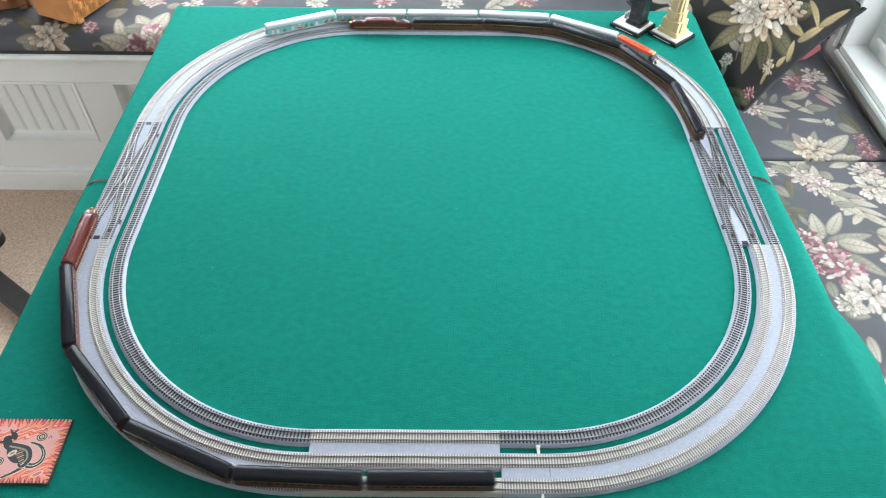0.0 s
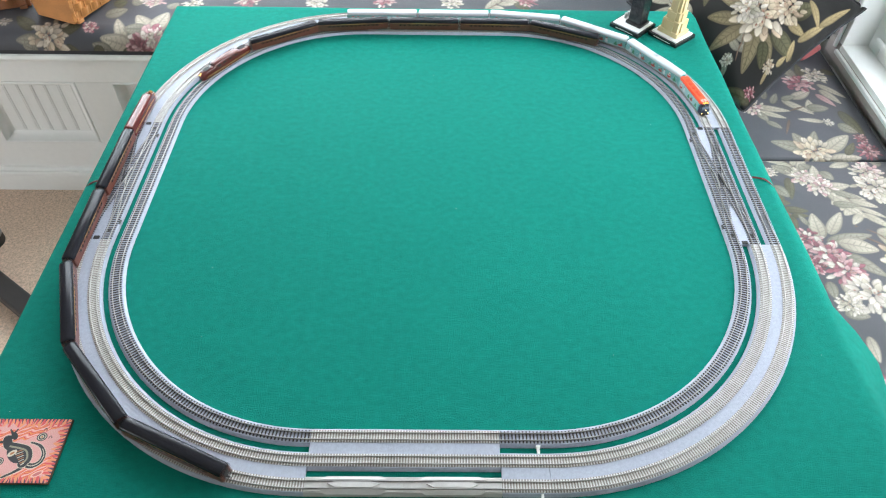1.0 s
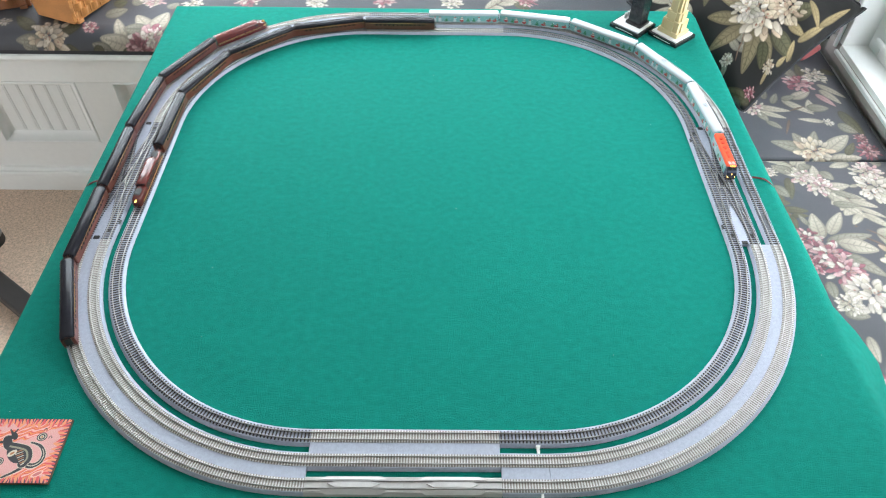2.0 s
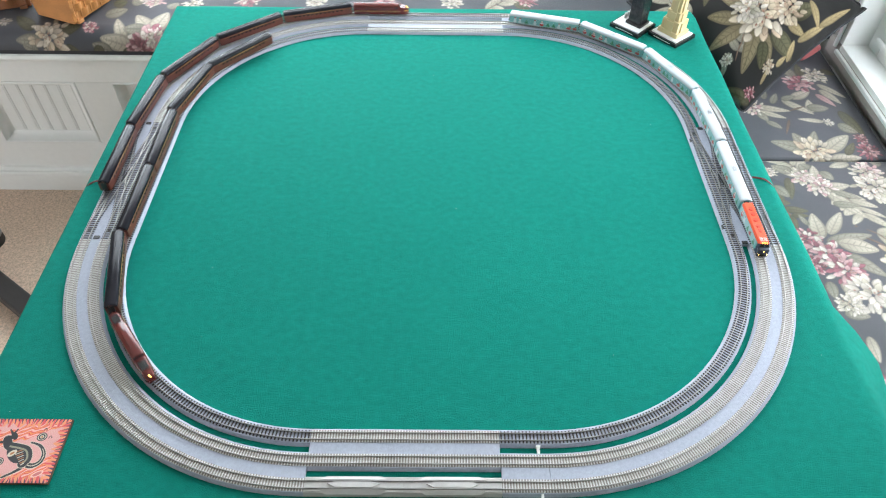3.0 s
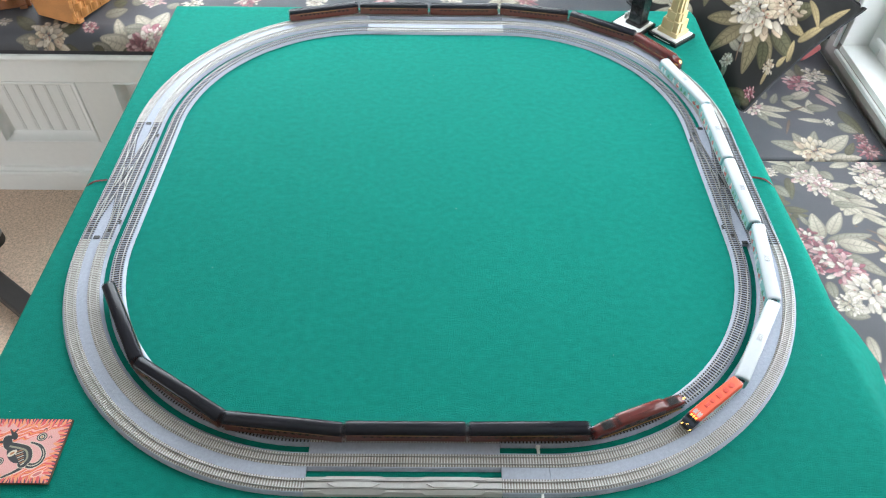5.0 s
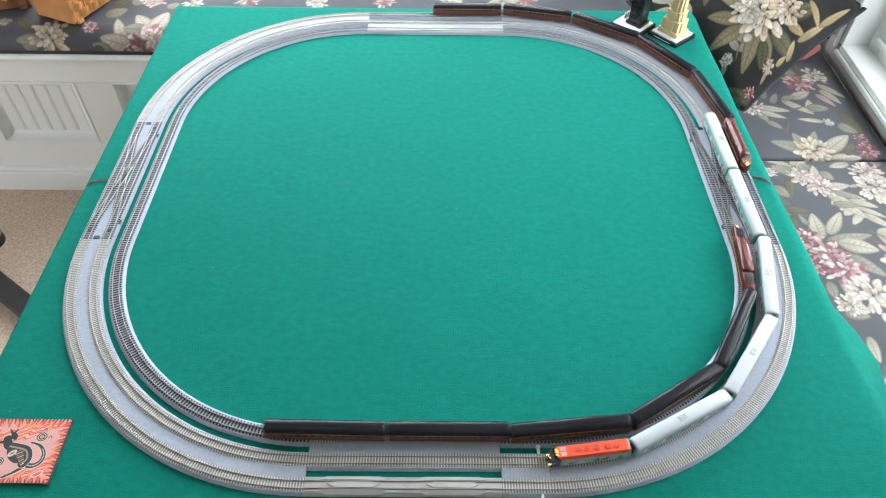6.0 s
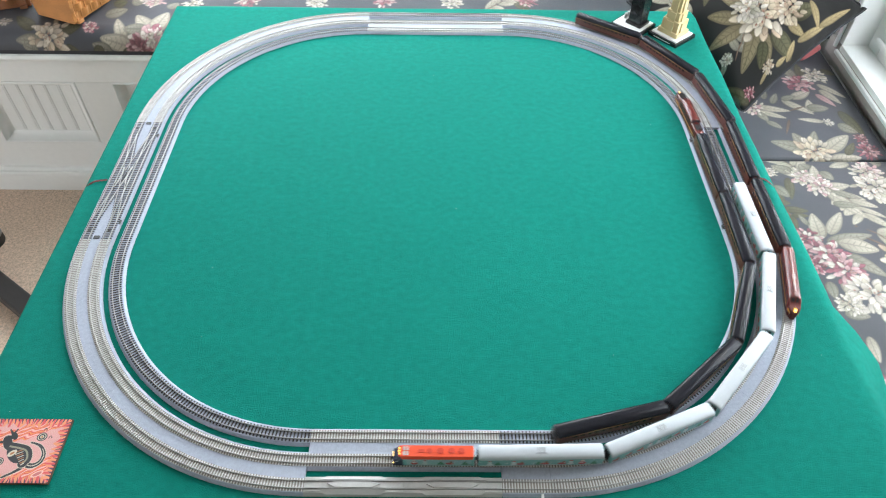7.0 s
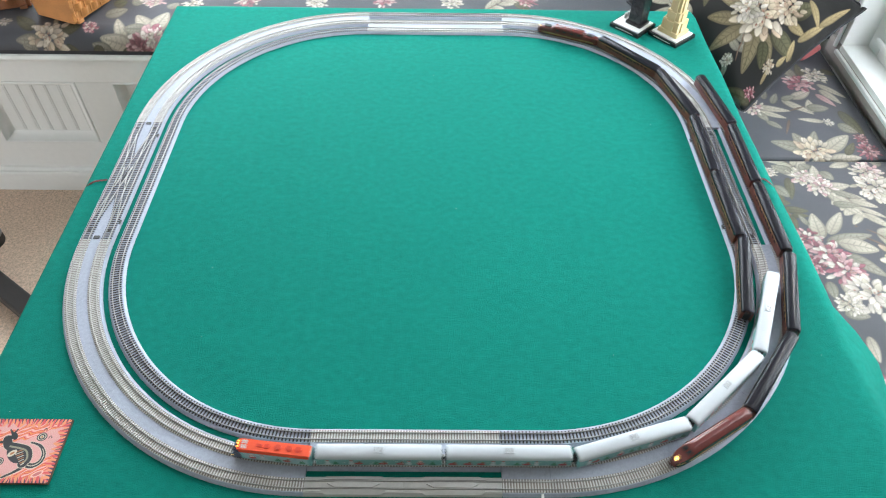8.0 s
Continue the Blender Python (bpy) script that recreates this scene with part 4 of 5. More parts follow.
def roof_skin(L, hw, z_eave, z_top, end=0.003, flat=0.62):
    rings = []
    for x, k, d in ((-L / 2, 0.93, 0.0016), (-L / 2 + end * 0.4, 0.98, 0.0005), (-L / 2 + end, 1, 0), (L / 2 - end, 1, 0), (L / 2 - end * 0.4, 0.98, 0.0005), (L / 2, 0.93, 0.0016)):
        rings.append([(x, y * k, z - (d if z > z_eave + 0.001 else 0)) for y, z in arch(hw, z_eave, z_top, 14, flat)])
    return soft(loft(rings), 40)


def coach(group):
    """Streamlined coach: maroon sides under a dark roof."""
    L, hw = 0.157, 0.0096
    c = thing("passenger_coach", label="model coach with maroon brown sides and dark roof", category="model train", group=group)
    part("body", shell(L, hw, 0.0036, 0.0198, 0.0262), TUSCAN, c)
    part("roof", roof_skin(L, hw + 0.0002, 0.0196, 0.0264), ROOFDARK, c, "blue-black arched roof")
    part("roof_rib", box(-L / 2 + 0.004, L / 2 - 0.004, -0.0006, 0.0006, 0.0262, 0.0267), ROOFDARK, c)
    pane = mesh_of("window", *slab(0.0050, 0.0042), GLASS_DARK)
    for sg in (-1, 1):
        for k in range(14):
            x = -L / 2 + 0.016 + k * 0.00962
            if k in (0, 13):
                continue
            w = part("window", pane, GLASS_DARK, c)
            w.matrix_local = pose(x, sg * (hw + 0.00012), 0.0145, 0, 0, 0 if sg < 0 else 180)
        for z in (0.0172,):
            part("gold_stripe", box(-L / 2 + 0.003, L / 2 - 0.003, sg * hw - 0.0002, sg * hw + 0.0002, z, z + 0.0005), GOLD, c, "thin gold side stripe")
        part("letter_band", box(-L / 2 + 0.05, L / 2 - 0.05, sg * hw - 0.0002, sg * hw + 0.0002, 0.0182, 0.0188), GOLD, c, "gold letter band along the eaves")
        for x in (-L / 2 + 0.008, L / 2 - 0.008):
            part("door", box(x - 0.003, x + 0.003, sg * hw - 0.0003, sg * hw + 0.0003, 0.0050, 0.0180, 0.0001), TUSCAN, c)
    for sg in (-1, 1):
        part("diaphragm", box(sg * L / 2 - 0.0011, sg * L / 2 + 0.0011, -0.0048, 0.0048, 0.0050, 0.0210, 0.0004), DARKPLASTIC, c)
        truck(c, sg * (L / 2 - 0.023))
        coupler(c, sg * L / 2, sg)
    part("underframe", box(-0.035, 0.035, -0.0070, 0.0070, 0.0012, 0.0036, 0.0006), DARKPLASTIC, c)
    return c


def slab(w, h, d=0.0004):
    v = [(x, y, z) for y in (-d / 2, d / 2) for x, z in ((-w / 2, -h / 2), (w / 2, -h / 2), (w / 2, h / 2), (-w / 2, h / 2))]
    return v, [(0, 1, 2, 3), (7, 6, 5, 4), (0, 4, 5, 1), (1, 5, 6, 2), (2, 6, 7, 3), (3, 7, 4, 0)]


def streamliner():
    """Rounded-nose cab diesel in maroon with gold stripes and a headlight."""
    L, hw = 0.128, 0.0095
    c = thing("diesel_locomotive", label="maroon streamlined model diesel locomotive with glowing headlight", category="model train")

    def ring(x, k, top, low=0.0030, lean=0.0):
        pts = [(-hw * k, low), (hw * k, low)] + [(y * k, 0.0185 + (z - 0.0185) * 1.0) for y, z in arch(hw, 0.0185, 0.0262, 12, 0.7)]
        return [(x + lean * (1 - z / 0.026), y, min(z, top) if z <= top else top - 0.0 * (z - top)) for y, z in pts]
    h = L / 2
    rings = [ring(-h, 0.95, 0.0255), ring(-h + 0.002, 1, 0.0262), ring(h - 0.030, 1, 0.0262), ring(h - 0.025, 1, 0.0260), ring(h - 0.0205, 0.98, 0.0228), ring(h - 0.017, 0.95, 0.0190), ring(h - 0.011, 0.90, 0.0180), ring(h - 0.006, 0.78, 0.0168), ring(h - 0.002, 0.56, 0.0145), ring(h, 0.30, 0.0115)]
    part("body", soft(loft(rings), 42), TUSCAN_RED, c)
    part("roof_panel", soft(loft([[(x, y * 0.62, 0.0237 + (z - 0.0237) * 1.0 + 0.0003) for y, z in arch(hw, 0.0220, 0.0263, 8, 0.6)] for x in (-h + 0.006, h - 0.034)]), 40), TUSCAN_RED, c)
    for x in (-0.040, -0.022, 0.000, 0.014):
        part("roof_fan", cyl((x, 0, 0.0266), (0, 0, 1), 0.0032, 0.0006, 18), TUSCAN_RED, c)
    for sg in (-1, 1):
        for z in (0.0092, 0.0112):
            part("gold_stripe", box(-h + 0.003, h - 0.020, sg * (hw + 0.0001) - 0.0002, sg * (hw + 0.0001) + 0.0002, z, z + 0.0006), GOLD, c, "thin gold side stripe")
        part("windshield", part_quad([(h - 0.0228, sg * 0.0012, 0.0250), (h - 0.0228, sg * 0.0078, 0.0236), (h - 0.0183, sg * 0.0080, 0.0198), (h - 0.0183, sg * 0.0012, 0.0206)], 0.0004), GLASS_DARK, c)
        part("cab_window", box(h - 0.031, h - 0.0255, sg * (hw + 0.0001) - 0.0003, sg * (hw + 0.0001) + 0.0003, 0.0165, 0.0205), GLASS_DARK, c)
        for x in (-0.035, -0.015, 0.005):
            part("porthole", cyl((x, sg * (hw + 0.0001), 0.0150), (0, 1, 0), 0.0018, 0.0006, 12), GLASS_DARK, c)
    part("headlight_rim", cyl((h - 0.0052, 0, 0.0168), (1, 0, 0.55), 0.0034, 0.0030, 18), BRASS, c, "gold headlight rim")
    part("headlight", cyl((h - 0.0040, 0, 0.0175), (1, 0, 0.55), 0.0023, 0.0012, 16), HEADLIGHT, c, "glowing warm headlight")
    for sg in (-1, 1):
        part("nose_band", part_quad([(h - 0.0105, sg * 0.0084, 0.0100), (h - 0.0105, sg * 0.0086, 0.0135), (h - 0.0030, sg * 0.0056, 0.0135), (h - 0.0030, sg * 0.0060, 0.0100)], 0.0005), BRASS, c, "gold band round the nose")
    part("pilot", loft([[(h - 0.010, -hw * 0.8, 0.0008), (h - 0.010, hw * 0.8, 0.0008), (h - 0.010, hw * 0.8, 0.0050), (h - 0.010, -hw * 0.8, 0.0050)], [(h + 0.001, -hw * 0.3, 0.0008), (h + 0.001, hw * 0.3, 0.0008), (h + 0.001, hw * 0.3, 0.0050), (h + 0.001, -hw * 0.3, 0.0050)]]), TUSCAN_RED, c)
    for x in (-0.036, 0.034):
        truck(c, x, 3, 0.024)
    coupler(c, -h, -1)
    return c


def part_quad(pts, thick):
    a, b, d = Vector(pts[0]), Vector(pts[1]), Vector(pts[3])
    n = (b - a).cross(d - a).normalized() * thick
    return loft([[tuple(Vector(p) - n) for p in pts], [tuple(Vector(p) + n) for p in pts]])


def electric():
    """Centre-cab electric with long tapered hoods and pantographs."""
    L, hw = 0.140, 0.0094
    c = thing("electric_locomotive", label="tuscan red centre-cab model electric locomotive with gold stripes", category="model train")
    h = L / 2

    def ring(x, k, top, eave):
        return [(x, -hw * k, 0.0028), (x, hw * k, 0.0028)] + [(x, y * k, z) for y, z in arch(hw, eave, top, 10, 0.7)]
    rings = [ring(-h, 0.5, 0.0130, 0.0105), ring(-h + 0.002, 0.72, 0.0160, 0.0125), ring(-h + 0.008, 0.84, 0.0190, 0.0140), ring(-0.0345, 0.98, 0.0200, 0.0150), ring(-0.034, 1, 0.0245, 0.0195), ring(-0.030, 1, 0.0258, 0.0205),
             ring(0.030, 1, 0.0258, 0.0205), ring(0.034, 1, 0.0245, 0.0195), ring(0.0345, 0.98, 0.0200, 0.0150), ring(h - 0.008, 0.84, 0.0190, 0.0140), ring(h - 0.002, 0.72, 0.0160, 0.0125), ring(h, 0.5, 0.0130, 0.0105)]
    part("body", soft(loft(rings), 40), TUSCAN_RED, c)
    for sg in (-1, 1):
        for k, z in enumerate((0.0062, 0.0074, 0.0086)):
            part("gold_stripe", box(-h + 0.010, h - 0.010, sg * (hw + 0.0001) - 0.0002, sg * (hw + 0.0001) + 0.0002, z, z + 0.0004), GOLD, c, "thin gold side stripe")
        for x in (-0.024, -0.008, 0.008, 0.024):
            part("cab_window", box(x - 0.003, x + 0.003, sg * (hw + 0.0001) - 0.0003, sg * (hw + 0.0001) + 0.0003, 0.0155, 0.0190), GLASS_DARK, c)
        part("windshield", part_quad([(sg * 0.0347, -0.007, 0.0200), (sg * 0.0347, 0.007, 0.0200), (sg * 0.0343, 0.007, 0.0235), (sg * 0.0343, -0.007, 0.0235)], 0.0004), GLASS_DARK, c)
        part("headlight", cyl((sg * (h - 0.0020), 0, 0.0150), (sg, 0, 0.15), 0.0015, 0.0030, 14), HEADLIGHT if sg > 0 else DARKPLASTIC, c)
        p = part("pantograph", box(sg * 0.050 - 0.008, sg * 0.050 + 0.008, -0.0050, 0.0050, 0.0196, 0.0204, 0.0002), DARKPLASTIC, c, "folded black pantograph")
        for d in (-0.006, 0.0, 0.006):
            part("collector_bar", box(sg * 0.050 + d - 0.0005, sg * 0.050 + d + 0.0005, -0.0075, 0.0075, 0.0212, 0.0220), DARKPLASTIC, p)
        part("arm", tube([(sg * 0.050 - 0.007, -0.004, 0.0204), (sg * 0.050 + 0.007, 0.004, 0.0214)], 0.0004), DARKPLASTIC, p)
        part("arm", tube([(sg * 0.050 - 0.007, 0.004, 0.0204), (sg * 0.050 + 0.007, -0.004, 0.0214)], 0.0004), DARKPLASTIC, p)
        truck(c, sg * 0.036, 3, 0.030)
        coupler(c, sg * h, sg)
    part("roof_hatch", box(-0.018, 0.018, -0.0035, 0.0035, 0.0256, 0.0264, 0.0003), TUSCAN_RED, c)
    return c


def festive_side(L, h, seed, ground=(0.17, 0.38, 0.38)):
    """Printed coach side: teal with white hills, trees and red and white shapes."""
    nx, nz = 260, 30
    U, V = np.meshgrid(np.linspace(-L / 2, L / 2, nx), np.linspace(0, h, nz))
    C = np.empty(U.shape + (3,))
    C[:] = ground
    rng = random.Random(seed)
    hills = 0.0022 + 0.0012 * np.sin(U * 90 + seed) + 0.0008 * np.sin(U * 210 + seed * 2)
    C[V < hills] = (0.42, 0.50, 0.52)

    def disc(u, v, ru, rv, col):
        C[((U - u) / ru) ** 2 + ((V - v) / rv) ** 2 < 1] = col
    for k in range(10):
        u = -L / 2 + 0.010 + k * 0.0152 + rng.uniform(-0.004, 0.004)
        what = rng.randrange(4)
        if what == 0:
            w = np.clip(0.0048 * (1 - (V - 0.002) / 0.010), 0, None)
            C[(np.abs(U - u) < w) & (V > 0.002) & (V < 0.012)] = (0.035, 0.20, 0.10)
        elif what == 1:
            disc(u, 0.0045, 0.0036, 0.0034, (0.55, 0.60, 0.62))
            disc(u, 0.0095, 0.0026, 0.0026, (0.55, 0.60, 0.62))
            disc(u, 0.0125, 0.0024, 0.0012, (0.45, 0.04, 0.04))
        elif what == 2:
            disc(u, 0.0058, 0.0046, 0.0042, (0.50, 0.035, 0.035))
            disc(u, 0.0075, 0.0040, 0.0009, (0.72, 0.72, 0.72))
            disc(u, 0.0118, 0.0022, 0.0020, (0.68, 0.52, 0.44))
        else:
            disc(u, 0.0050, 0.0055, 0.0028, (0.40, 0.05, 0.05))
            disc(u + 0.002, 0.0090, 0.0020, 0.0026, (0.24, 0.13, 0.07))
    for k in range(40):
        disc(rng.uniform(-L / 2, L / 2), rng.uniform(0.004, h), 0.0005, 0.0005, (0.7, 0.74, 0.75))
    return U, V, C


def festive_coach(seed, group):
    L, hw, z0, ze, zt = 0.158, 0.0098, 0.0032, 0.0200, 0.0264
    c = thing("festive_coach", label="model coach with white roof and teal festive printed sides", category="model train", group=group)
    part("body", shell(L, hw - 0.0003, z0, ze, zt), TEAL, c)
    part("roof", roof_skin(L, hw + 0.0001, ze - 0.0004, zt, 0.003, 0.5), WHITEROOF, c, "smooth white roof")
    U, V, C = festive_side(L * 0.985, ze - z0 - 0.0006, seed)
    for sg in (-1, 1):
        me = sheet("printed_side", -sg * U, np.full(U.shape, sg * (hw - 0.0001)), V + z0 + 0.0003, ARTSIDE, C)
        part("printed_side", me, ARTSIDE, c, "teal print with red and white shapes")
        part("end_door", box(sg * L / 2 - 0.0004, sg * L / 2 + 0.0005, -0.0032, 0.0032, 0.0050, 0.0190, 0.0002), DARKPLASTIC, c)
        part("diaphragm", box(sg * L / 2 - 0.0010, sg * L / 2 + 0.0014, -0.0046, 0.0046, 0.0048, 0.0212, 0.0004), DARKPLASTIC, c)
        truck(c, sg * (L / 2 - 0.021))
        coupler(c, sg * L / 2, sg)
    part("roof_unit", box(-0.006, 0.006, -0.0042, 0.0042, 0.0258, 0.0271, 0.0004), WHITEROOF, c, "pale grey roof grille")
    for k in range(4):
        part("grille_bar", box(-0.0048 + k * 0.0027, -0.0036 + k * 0.0027, -0.0036, 0.0036, 0.0270, 0.0274), STEEL, c)
    part("underframe", box(-0.040, 0.040, -0.0070, 0.0070, 0.0012, 0.0032, 0.0006), DARKPLASTIC, c)
    return c


def festive_locomotive():
    L, hw = 0.102, 0.0092
    h = L / 2
    c = thing("festive_locomotive", label="orange-red roofed model diesel locomotive with teal sides", category="model train")

    def ring(x, k, top, eave):
        return [(x, -hw * k, 0.0030), (x, hw * k, 0.0030), (x, hw * k, eave), (x, hw * k * 0.80, top), (x, -hw * k * 0.80, top), (x, -hw * k, eave)]
    part("body", loft([ring(-h, 0.97, 0.0232, 0.0198), ring(-h + 0.001, 1, 0.0236, 0.0200), ring(h - 0.012, 1, 0.0236, 0.0200)]), TEAL, c)
    part("nose", loft([ring(h - 0.012, 1.006, 0.0238, 0.0202), ring(h - 0.0075, 1.006, 0.0238, 0.0202), ring(h - 0.0040, 1.0, 0.0165, 0.0152), ring(h - 0.0008, 0.96, 0.0150, 0.0140), ring(h, 0.91, 0.0140, 0.0132)]), NAVY, c, "dark navy nose and cab front")
    part("roof", loft([[(x, hw * 1.01 * k, 0.0200 - d), (x, hw * 0.80 * k, 0.0247 - d), (x, -hw * 0.80 * k, 0.0247 - d), (x, -hw * 1.01 * k, 0.0200 - d), (x, -hw * 0.9 * k, 0.0196 - d), (x, hw * 0.9 * k, 0.0196 - d)] for x, k, d in ((-h + 0.001, 0.97, 0.0006), (-h + 0.003, 1, 0), (h - 0.0100, 1, 0), (h - 0.0072, 0.97, 0.0008))]), ORANGE, c, "orange-red roof")
    U, V, C = festive_side(L * 0.8, 0.0150, 9, (0.30, 0.48, 0.50))
    for sg in (-1, 1):
        part("printed_side", sheet("printed_side", -sg * U - 0.006, np.full(U.shape, sg * (hw + 0.00015)), V + 0.0040, ARTSIDE, C), ARTSIDE, c)
        part("windshield", part_quad([(h - 0.0069, sg * 0.0008, 0.0228), (h - 0.0069, sg * 0.0068, 0.0228), (h - 0.0047, sg * 0.0074, 0.0182), (h - 0.0047, sg * 0.0008, 0.0182)], 0.0005), GLASS_DARK, c)
        part("marker_light", cyl((h - 0.0074, sg * 0.0036, 0.0243), (1, 0, 0.4), 0.0013, 0.0020, 12), AMBER, c, "glowing amber marker light")
        part("ditch_light", cyl((h + 0.0004, sg * 0.0066, 0.0058), (1, 0, 0.2), 0.0009, 0.0022, 12), HEADLIGHT, c)
        part("handrail", tube([(h - 0.002, sg * 0.0090, 0.0040), (h - 0.002, sg * 0.0092, 0.0130), (h - 0.006, sg * 0.0095, 0.0150)], 0.0003), STEEL, c)
    part("headlight", cyl((h - 0.0074, 0, 0.0246), (1, 0, 0.4), 0.0013, 0.0022, 12), AMBER, c, "glowing amber headlight")
    part("nose_light", cyl((h - 0.0002, 0, 0.0120), (1, 0, 0.3), 0.0010, 0.0016, 12), HEADLIGHT, c)
    for x in (h - 0.0135, h - 0.0175):
        for y in (-0.0032, 0.0032):
            part("roof_vent", box(x - 0.0015, x + 0.0015, y - 0.0026, y + 0.0026, 0.0245, 0.0251, 0.0002), PALEGREY, c, "pale grey roof vent")
    for k, x in enumerate((-0.034, -0.022, -0.008, 0.006)):
        part("roof_fan", cyl((x, 0, 0.0250), (0, 0, 1), 0.0042 if k < 3 else 0.0034, 0.0010, 20), ORANGE_DEEP, c)
        part("fan_grille", cyl((x, 0, 0.0256), (0, 0, 1), 0.0030 if k < 3 else 0.0024, 0.0006, 16), ORANGE_DEEP, c)
    part("exhaust", box(0.012, 0.020, -0.0022, 0.0022, 0.0244, 0.0256, 0.0003), ORANGE_DEEP, c)
    part("pilot", box(h - 0.004, h + 0.0012, -0.0084, 0.0084, 0.0008, 0.0060, 0.0006), DARKPLASTIC, c)
    for x in (-0.029, 0.027):
        truck(c, x, 2, 0.016)
    coupler(c, -h, -1)
    coupler(c, h, 1)
    return c


# ---- things on the table ----
def coaster():
    x0, x1, y0, y1 = -0.5745, -0.4745, -0.5690, -0.4800
    cx, cy, hw, hh = (x0 + x1) / 2, (y0 + y1) / 2, (x1 - x0) / 2, (y1 - y0) / 2
    c = thing("coaster", (cx, cy, 0.0), label="square coaster printed with a kangaroo on red and pink", category="coaster")
    part("base", box(-hw, hw, -hh, hh, 0.0, 0.0040, 0.0008), CORK, c)
    n = 240
    U, V = np.meshgrid(np.linspace(-hw + 0.0005, hw - 0.0005, n), np.linspace(-hh + 0.0005, hh - 0.0005, n))
    C = np.empty(U.shape + (3,))
    C[:] = (0.66, 0.33, 0.32)
    wig = 0.0016 * np.sin(U * 210 + 1.7 * np.sin(V * 160)) + 0.0009 * np.sin(U * 520 - V * 300)
    speck = (np.sin(U * 2900 + np.sin(V * 1700) * 3) * np.sin(V * 2700 + np.sin(U * 900))) > 0.72
    C[speck] = (0.76, 0.50, 0.47)
    # two flowing bands of red, orange and pink
    for d, w in ((V - (0.027 + 0.40 * U) + wig, 0.0105), (V - (-0.036 + 0.62 * (U - 0.012)) + wig, 0.0115)):
        s = np.sin(d * 1050 + 1.2 * np.sin(U * 130))
        band = np.abs(d) < w
        C[band] = (0.70, 0.24, 0.20)
        C[band & (s > 0.1)] = (0.62, 0.070, 0.070)
        C[band & (s > 0.75)] = (0.74, 0.26, 0.10)
        C[band & (s < -0.7)] = (0.76, 0.44, 0.40)
    edge = np.minimum(hw - np.abs(U), hh - np.abs(V))
    along = np.where(hw - np.abs(U) < hh - np.abs(V), V, U)
    flame = edge < 0.010 + 0.003 * np.sin(along * 620 + 2 * np.sin(along * 170))
    tone = np.sin(along * 840 + 1.3 * np.sin(along * 260))
    C[flame] = (0.74, 0.27, 0.20)
    C[flame & (tone > 0.4)] = (0.74, 0.29, 0.14)
    C[flame & (tone < -0.5)] = (0.64, 0.09, 0.10)
    tooth = ((along + 0.25 * edge * np.sign(along)) * 215) % 1
    C[np.abs(tooth - 0.5) < 0.30 * (1 - edge / (0.0075 + 0.0018 * np.sin(along * 700)))] = (0.085, 0.050, 0.095)

    def disc(u, v, ru, rv, an, col):
        a, b = U - u, V - v
        p, q = (a * math.cos(an) + b * math.sin(an)) / ru, (-a * math.sin(an) + b * math.cos(an)) / rv
        C[p * p + q * q < 1] = col

    def stroke(pts, r0, r1, col, n=14):
        for i, ((a, b), (d, e)) in enumerate(zip(pts, pts[1:])):
            for k in range(n):
                s = k / n
                r = r0 + (r1 - r0) * (i + s) / (len(pts) - 1)
                disc(a + (d - a) * s, b + (e - b) * s, r, r, 0, col)

    def curve(pts):
        return [(p.x, p.y) for p in smooth_path([Vector((a, b, 0)) for a, b in pts], 5)]
    ink, pale, rust = (0.040, 0.042, 0.050), (0.62, 0.57, 0.46), (0.42, 0.17, 0.07)
    tail = curve([(0.010, -0.018), (0.020, -0.0215), (0.029, -0.0165), (0.0305, -0.006), (0.024, 0.004), (0.016, 0.0085), (0.008, 0.0105)])
    stroke(tail, 0.0044, 0.0016, pale, 5)
    stroke(tail, 0.0038, 0.0010, ink, 5)
    stroke(tail[:20], 0.0006, 0.0004, pale, 5)
    leg = curve([(0.006, -0.016), (0.0085, -0.0235), (0.001, -0.0300), (-0.011, -0.0370)])
    stroke(leg, 0.0034, 0.0018, pale, 5)
    stroke(leg, 0.0028, 0.0013, ink, 5)
    back = curve([(-0.0245, 0.0150), (-0.0190, 0.0060), (-0.0060, 0.0030), (0.0060, -0.0010), (0.0110, -0.0110), (0.0080, -0.0180)])
    stroke(back, 0.0060, 0.0068, pale, 5)
    stroke(back, 0.0054, 0.0062, ink, 5)
    disc(-0.0060, -0.0060, 0.0150, 0.0088, -0.75, ink)
    stroke(back[6:], 0.0012, 0.0012, (0.30, 0.30, 0.22), 4)
    disc(-0.0172, 0.0195, 0.0062, 0.0038, -0.9, ink)
    for tip in ((-0.0262, 0.0290), (-0.0165, 0.0295)):
        stroke([(-0.0195, 0.0215), tip], 0.0019, 0.0008, ink)
    stroke([(-0.0230, 0.0100), (-0.0310, 0.0110), (-0.0370, 0.0080)], 0.0020, 0.0012, ink)
    for k in range(8):
        stroke([(-0.0075 + k * 0.0020, -0.0035 - k * 0.0024), (0.0020 + k * 0.0011, 0.0005 - k * 0.0026)], 0.0006, 0.0006, pale if k % 2 else rust)
    disc(-0.0105, -0.0045, 0.0062, 0.0036, 0.7, pale)
    disc(-0.0105, -0.0045, 0.0030, 0.0016, 0.7, rust)
    for u, v, r in ((0.0190, 0.0185, 0.0066), (-0.0230, -0.0160, 0.0062)):
        for q, col in ((1.0, ink), (0.80, pale), (0.66, ink), (0.36, pale), (0.22, rust)):
            disc(u, v, r * q, r * q * 0.92, 0, col)
    disc(0.0320, -0.0320, 0.0078, 0.0036, 0.5, (0.76, 0.46, 0.40))
